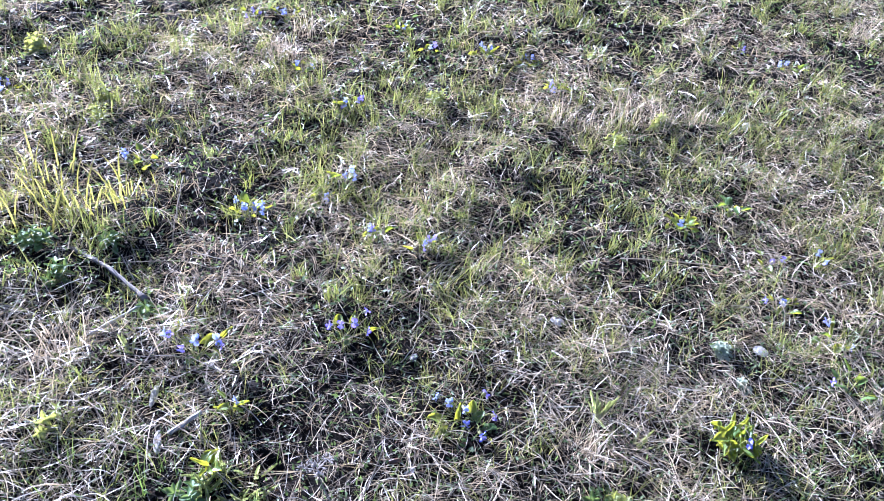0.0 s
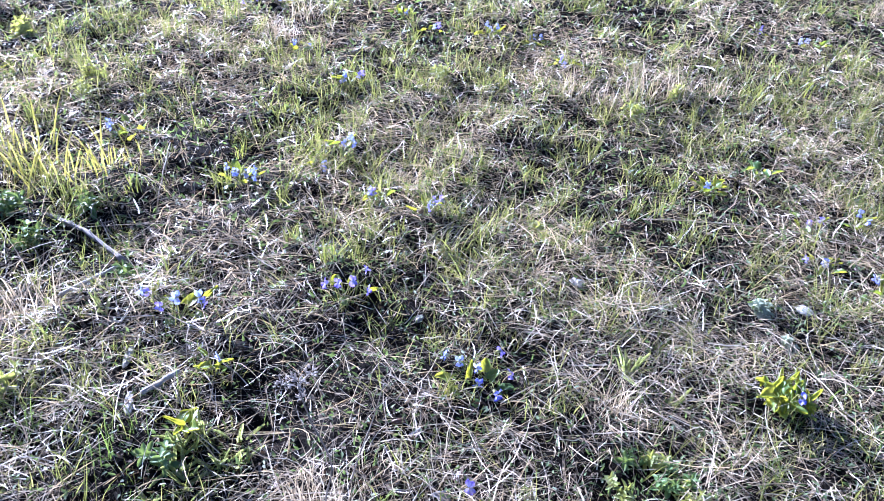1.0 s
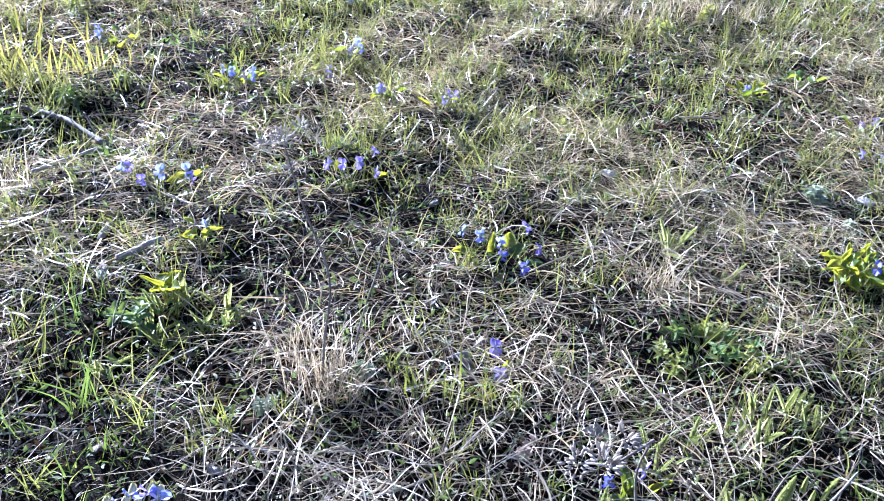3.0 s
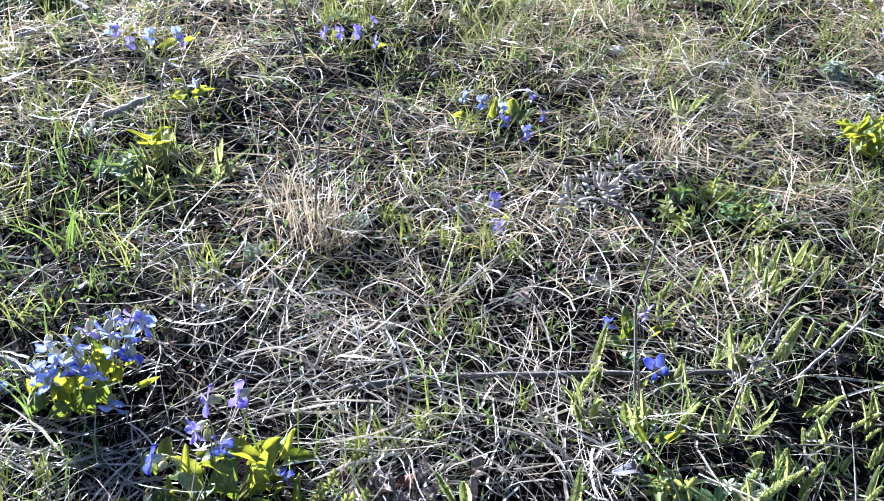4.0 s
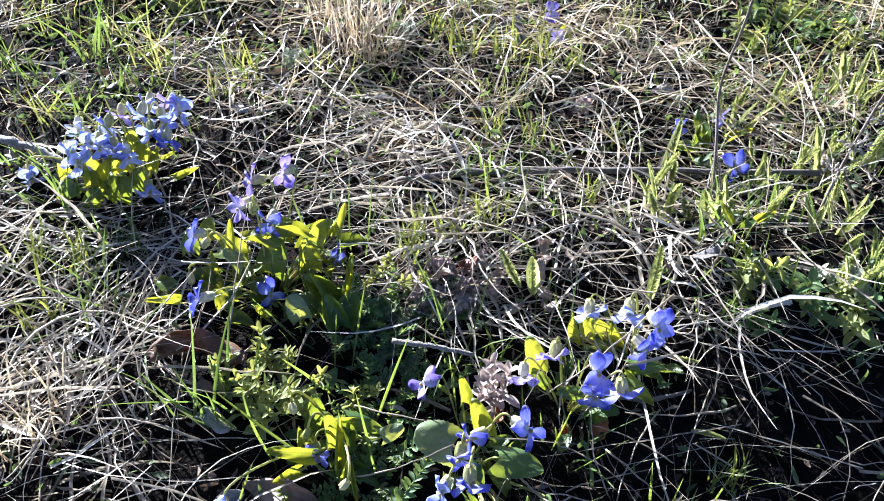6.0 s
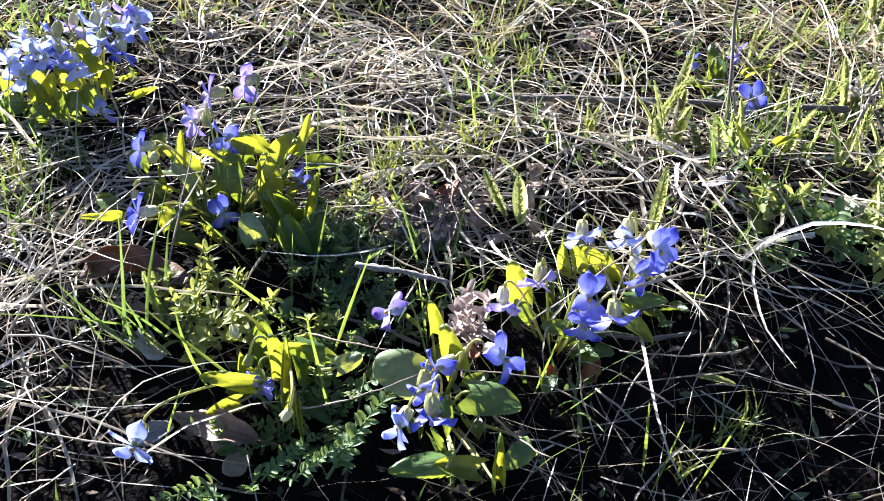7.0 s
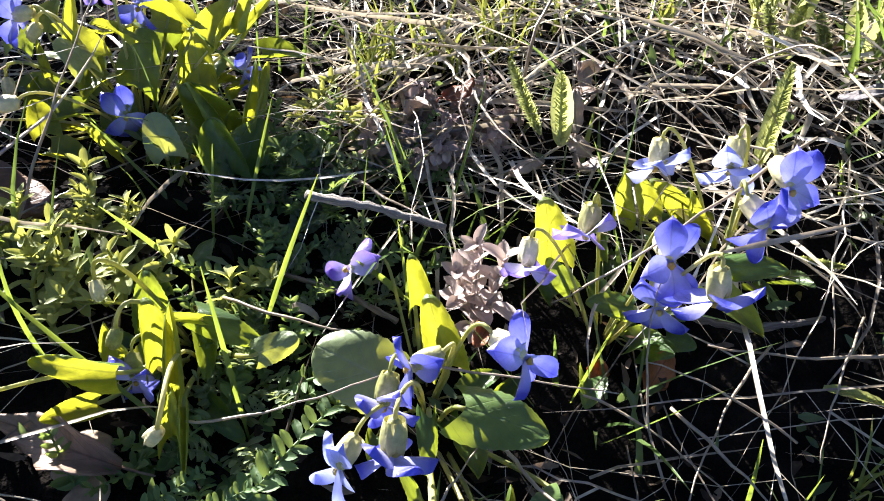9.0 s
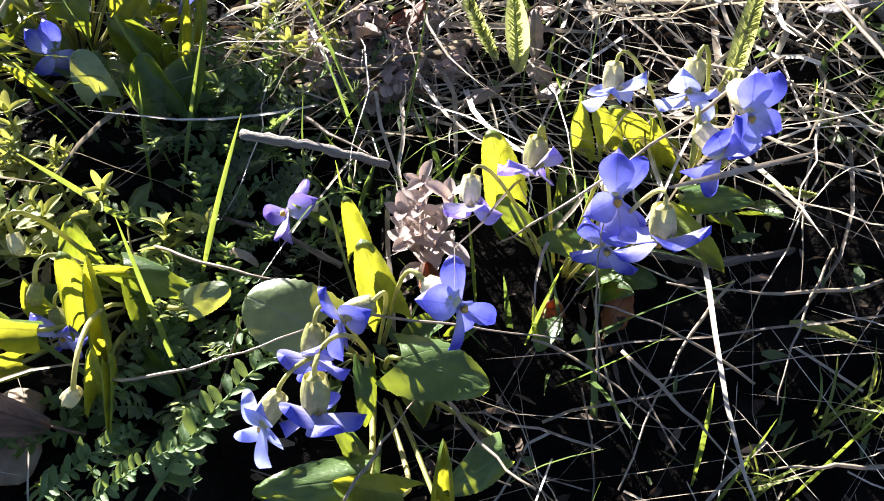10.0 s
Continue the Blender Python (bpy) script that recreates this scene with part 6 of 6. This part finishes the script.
# ---- twigs and sticks ----
def stick(pts, r0, r1, mat, label, seed=0):
    q = random.Random(seed)
    pts = [Vector(p) for p in pts]
    line = []
    for a, c in zip(pts, pts[1:]):
        line += [a.lerp(c, k / 8) + Vector((q.uniform(-1, 1), q.uniform(-1, 1), q.uniform(-1, 1))) * r0 * 0.25 for k in range(8)]
    line.append(pts[-1])
    o = line[0].copy()
    n = len(line)
    rad = [(r0 + (r1 - r0) * k / (n - 1)) * q.uniform(0.88, 1.12) * (1.25 if k % 7 == 3 else 1) for k in range(n)]
    ob = new("stick", Build().tube([p - o for p in line], rad, 9).mesh("stick", mat))
    ob.location = o
    return tagged(ob, label, "stick", "sticks on the meadow")


stick(((0.03, 0.312, -0.002), (0.058, 0.309, 0.0), (0.085, 0.307, -0.004)), 0.0018, 0.0015, M_PALEWOOD, "short weathered grey twig on the ground", seed=1)
stick(((0.012, 0.491, -0.004), (0.075, 0.505, 0.003), (0.192, 0.520, 0.004), (0.387, 0.543, 0.003)), 0.0031, 0.0026, M_WOOD, "long thin grey stick lying across the grass", seed=2)
stick(((-0.769, 1.498, 0.012), (-0.70, 1.452, 0.022), (-0.646, 1.412, 0.03), (-0.531, 1.319, 0.025)), 0.0035, 0.0055, M_WOOD, "bleached broken stick lying in the grass", seed=3)
stick(((-0.608, 1.2, 0.02), (-0.535, 1.292, 0.028)), 0.004, 0.003, M_PALEWOOD, "pale forked dry twig in the grass", seed=4)
stick(((1.169, 2.802, 0.02), (1.299, 2.903, 0.03), (1.272, 3.066, 0.03)), 0.008, 0.006, M_WOOD, "bent grey stick lying in the grass", seed=5)
stick(((1.43, 3.603, 0.02), (1.388, 3.329, 0.02)), 0.012, 0.009, M_PALEWOOD, "short thick pale piece of wood", seed=6)
stick(((-0.379, 0.964, 0.012), (-0.332, 1.016, 0.018)), 0.005, 0.004, M_PALEWOOD, "pale dry twig among straw", seed=7)
stick(((-0.332, 0.512, -0.005), (-0.298, 0.502, -0.005), (-0.263, 0.488, -0.01)), 0.0035, 0.0028, M_PALEWOOD, "bleached flat stem beside the violets", seed=8)
stick(((0.178, 0.3, -0.025), (0.2, 0.292, -0.02), (0.245, 0.315, -0.03)), 0.0016, 0.0014, M_WOOD, "thin grey twig under the violets", seed=9)
stick(((0.072, 0.278, -0.028), (0.05, 0.288, -0.028), (0.016, 0.297, -0.03)), 0.0012, 0.001, M_DARKWOOD, "thin dark twig in the shade", seed=10)
stick(((0.45, 0.543, 0), (0.484, 0.566, 0.02), (0.538, 0.613, 0.03)), 0.0016, 0.0012, M_PALEWOOD, "pale dry stem among yarrow leaves", seed=11)


# ---- dead standing weeds with seed heads ----
def dead_weed(line, heads, label):
    o = Vector(line[0])
    plant = thing("dead_weed", o, label, "dead weed", "dead weeds with seed heads")
    pts = [Vector(p) - o for p in line]
    smooth = []
    for k in range(len(pts) - 1):
        a, b, c, d = pts[max(0, k - 1)], pts[k], pts[k + 1], pts[min(len(pts) - 1, k + 2)]
        for s in range(6):
            t = s / 6
            smooth.append(0.5 * (2 * b + (c - a) * t + (2 * a - 5 * b + 4 * c - d) * t * t + (3 * b - a - 3 * c + d) * t ** 3))
    smooth.append(pts[-1])
    part("stem", Build().tube(smooth, [0.0014 - 0.0006 * k / len(smooth) for k in range(len(smooth))], 6).mesh("stem", M_DARKWOOD), plant)
    for at, r, n in heads:
        c = Vector(at) - o
        near = min(smooth, key=lambda p: (p - c).length)
        b = Build().tube(bez(near, near.lerp(c, 0.4) + Vector((0, 0, 0.004)), near.lerp(c, 0.7), c, 5), [0.0006] * 6, 5)
        for k in range(n):
            d = Vector((R.gauss(0, 1), R.gauss(0, 1), R.gauss(0.2, 0.8))).normalized()
            q = c + d * r * R.uniform(0.15, 1)
            e = q + d * r * 0.5 + Vector((0, 0, 0.001))
            b.tube([q, q.lerp(e, 0.5), e], [0.0004, 0.0009, 0.0003], 4)
        tagged(part("seed_head", b.mesh("seed_head", M_SEED), plant, None, "fluffy dry grey-brown seed head"), kind="stuff")
    return plant


dead_weed([(-0.053, 0.749, -0.016), (-0.045, 0.72, 0.08), (-0.035, 0.69, 0.18), (-0.055, 0.66, 0.28), (-0.068, 0.648, 0.345)],
          [((-0.068, 0.648, 0.352), 0.010, 40), ((-0.085, 0.65, 0.345), 0.008, 26), ((-0.055, 0.655, 0.362), 0.008, 26), ((-0.066, 0.66, 0.318), 0.007, 20)], "tall thin dead weed with small grey seed heads")
dead_weed([(-0.023, 0.807, -0.015), (-0.01, 0.82, 0.05), (0.008, 0.83, 0.12), (0.02, 0.83, 0.19)], [((0.02, 0.83, 0.19), 0.005, 12)], "thin leaning dead stem in dry grass")
dead_weed([(0.285, 0.484, -0.025), (0.278, 0.515, 0.04), (0.273, 0.536, 0.085), (0.262, 0.50, 0.16), (0.225, 0.41, 0.25), (0.165, 0.31, 0.325)],
          [((0.159, 0.303, 0.335), 0.010, 46), ((0.172, 0.318, 0.338), 0.009, 30), ((0.15, 0.315, 0.322), 0.008, 26)], "bent brown dead stem with a fuzzy seed head")
dead_weed([(0.36, 0.47, -0.025), (0.368, 0.485, 0.03), (0.374, 0.492, 0.07), (0.385, 0.50, 0.12), (0.40, 0.50, 0.17)],
          [((0.374, 0.492, 0.066), 0.010, 40), ((0.36, 0.48, 0.05), 0.009, 30), ((0.39, 0.50, 0.085), 0.008, 24)], "short brown dead weed with fuzzy seed heads")


# ---- dead leaves, flakes and stones ----
def dead_leaf(at, length, width, az, mat, label, curl=0.5, seed=0, pitch=5, roll=0, lift=0.004):
    q = random.Random(seed)
    f1, f2, f3 = (q.uniform(3, 7) for _ in range(3))
    def fn(u, v):
        w = width / 2 * math.sin(math.pi * (0.06 + 0.9 * v)) ** 0.7 * (1 + 0.1 * math.sin(19 * v + seed) * (abs(u) > 0.9))
        x = u * w
        z = curl * abs(u) ** 1.6 * w * 1.4 * math.cos(2.5 * v + seed) + 0.10 * length * math.sin(f1 * v + f2) + 0.05 * width * math.sin(f3 * u + 5 * v)
        return (x * (1 - 0.25 * curl * abs(u)), length * (v - 0.5), z)
    b = Build().sheet(fn, 8, 12)
    b.tube([fn(0, 0), Vector(fn(0, 0)) + Vector((0.0004, -0.12 * length, 0.001)), Vector(fn(0, 0)) + Vector((0.001, -0.24 * length, 0.0))], [0.0006, 0.0005, 0.0004], 5)
    ob = new("dead_leaf", b.mesh("dead_leaf", mat))
    ob.modifiers.new("thick", 'SOLIDIFY').thickness = 0.0003
    ob.matrix_basis = aim((at[0], at[1], gz(at[0], at[1]) + lift), az, pitch, roll)
    return tagged(ob, label, "dead leaf", "dead leaves on the ground")


def curled_leaf(at, length, height, az):
    """A dead leaf standing on edge, bent like an S along its length."""
    def fn(u, v):
        w = height / 2 * (math.sin(math.pi * (0.05 + 0.9 * v)) ** 0.6) * (1.15 - 0.55 * v) * (1 + 0.06 * math.sin(31 * v))
        z = height * 0.5 + 0.24 * height * math.cos(5.6 * v - 1.2) + u * w
        return (0.55 * height * u * u * math.cos(4 * v) - 0.25 * height * math.sin(5 * v) + 0.0007 * math.sin(19 * v + 7 * u), length * (v - 0.5), z)
    ob = new("dead_leaf", Build().sheet(fn, 10, 22).mesh("dead_leaf", M_BROWN))
    ob.modifiers.new("thick", 'SOLIDIFY').thickness = 0.0005
    ob.matrix_basis = aim((at[0], at[1], gz(at[0], at[1]) + 0.002), az, 0)
    return tagged(ob, "curled glossy brown dead leaf on the ground", "dead leaf", "dead leaves on the ground")


curled_leaf((-0.098, 0.299), 0.060, 0.024, -2)
dead_leaf((0.259, 0.4, -0.02), 0.030, 0.020, 170, M_GREY, "crumpled grey dead leaf with a shiny edge", 0.3, 12, 8, 25, 0.010)
dead_leaf((0.173, 0.28, -0.02), 0.017, 0.013, 60, M_RUST, "translucent rust-brown dead leaf under violets", 0.5, 3, 35, 0, 0.006)
dead_leaf((0.150, 0.277, -0.02), 0.011, 0.009, 80, M_RUST, "small rust-brown dead leaf under violets", 0.4, 4, 50, 0, 0.005)
dead_leaf((0.105, 0.278, -0.012), 0.016, 0.009, 250, M_RUST, "orange-brown leaf beside the purple shoot", 0.5, 5, 30, 0, 0.014)
dead_leaf((-0.026, 0.208, -0.028), 0.046, 0.020, 172, M_FADED, "wrinkled brown-grey dead leaf", 1.0, 6, 8, -25, 0.010)
dead_leaf((0.079, 0.393, -0.02), 0.016, 0.013, 20, M_RUST, "small red dead leaf in dry grass", 0.4, 7, 25, 0, 0.022)
dead_leaf((0.035, 0.403, -0.02), 0.030, 0.018, 160, M_FADED, "wrinkled dark dead leaf behind the shoots", 0.9, 8, 15, 0, 0.008)
dead_leaf((0.034, 0.277, -0.015), 0.022, 0.006, -30, M_REED, "twisted pale dry leaf scrap", 1.0, 9, 0, 0, 0.012)
dead_leaf((0.147, 0.847, -0.01), 0.04, 0.018, 10, M_BROWN, "brown dead leaf in the thatch", 0.5, 10)
dead_leaf((0.118, 0.796, -0.01), 0.036, 0.02, 150, M_GREY, "grey crumpled dead leaf in the thatch", 0.6, 11)
for k in range(11):
    x, y = R.uniform(0.05, 0.14), R.uniform(0.35, 0.42)
    dead_leaf((x, y, gz(x, y)), R.uniform(0.012, 0.022), R.uniform(0.007, 0.013), R.uniform(0, 360), R.choice((M_TAN, M_TAN, M_FADED)), "bleached curled dead leaf behind the violets", R.uniform(0.4, 0.9), 60 + k, R.uniform(0, 45), R.uniform(-30, 30), R.uniform(0.006, 0.016))
dead_leaf((0.436, 0.401, -0.02), 0.022, 0.014, 60, M_BROWN, "brown dead leaf in the thatch", 0.6, 12)
for k, px in enumerate(((0.075, 0.375, -0.026), (0.038, 0.36, -0.032), (0.057, 0.381, -0.027), (0.083, 0.372, -0.027), (-0.09, 0.271, -0.026), (-0.077, 0.251, -0.028), (-0.275, 0.622, -0.016), (-0.145, 0.603, -0.018), (0.075, 0.932, -0.01), (0.152, 0.864, -0.015), (-0.132, 0.801, -0.01), (0.126, 0.769, -0.008), (-0.2, 0.761, -0.02), (0.074, 1.245, -0.013), (0.045, 0.953, -0.009), (-0.056, 0.202, -0.035), (0.278, 0.696, -0.022))):
    dead_leaf(px, R.uniform(0.016, 0.034), R.uniform(0.010, 0.018), R.uniform(0, 360), R.choice((M_FADED, M_GREY, M_BROWN, M_LITTER)), "dry crumpled dead leaf among the straw", R.uniform(0.3, 0.8), 20 + k, R.uniform(-5, 25), R.uniform(-20, 20), 0.006)


def pebble(at, size, mat, label, category="stone", flat=0.6, seed=0):
    q = Vector((seed * 1.7, seed * 0.9, seed * 2.3))
    b = bmesh.new()
    bmesh.ops.create_icosphere(b, subdivisions=3, radius=1)
    for v in b.verts:
        v.co *= 1 + 0.28 * noise.noise(v.co * 1.1 + q) + 0.08 * noise.noise(v.co * 3 + q)
        v.co = Vector((v.co.x * size, v.co.y * size * 0.8, v.co.z * size * flat))
    me = bpy.data.meshes.new(category)
    b.to_mesh(me)
    b.free()
    me.materials.append(mat)
    me.polygons.foreach_set("use_smooth", np.ones(len(me.polygons), bool))
    ob = new(category, me)
    ob.matrix_basis = pose(at[0], at[1], gz(at[0], at[1]) + size * flat * 0.5, 0, 0, seed * 40)
    return tagged(ob, label, category)


pebble((-0.02, 0.208, -0.03), 0.010, M_STONE, "small smooth brown stone on the soil", seed=1)
pebble((-0.013, 0.195, -0.03), 0.008, M_STONE, "small rounded brown stone on the soil", seed=2)
pebble((0.899, 1.354, -0.002), 0.020, M_CHALK, "flat white stone flake in the grass", flat=0.3, seed=3)
pebble((0.41, 1.393, -0.001), 0.016, M_CHALK, "pale stone chip in the grass", flat=0.5, seed=4)
pebble((1.182, 2.43, 0.075), 0.016, M_CHALK, "white stone chip in the grass", flat=0.9, seed=5)
for k, px in enumerate(((-0.441, 1.074, -0.01), (-0.399, 0.954, -0.006))):
    ob = pebble(px, 0.030, M_BARK, "flat bleached bark flake in the straw", "bark flake", 0.12, 6 + k)
    ob.rotation_euler.z = radians(95 + 10 * k)
    ob.scale = (1, 0.3, 1)
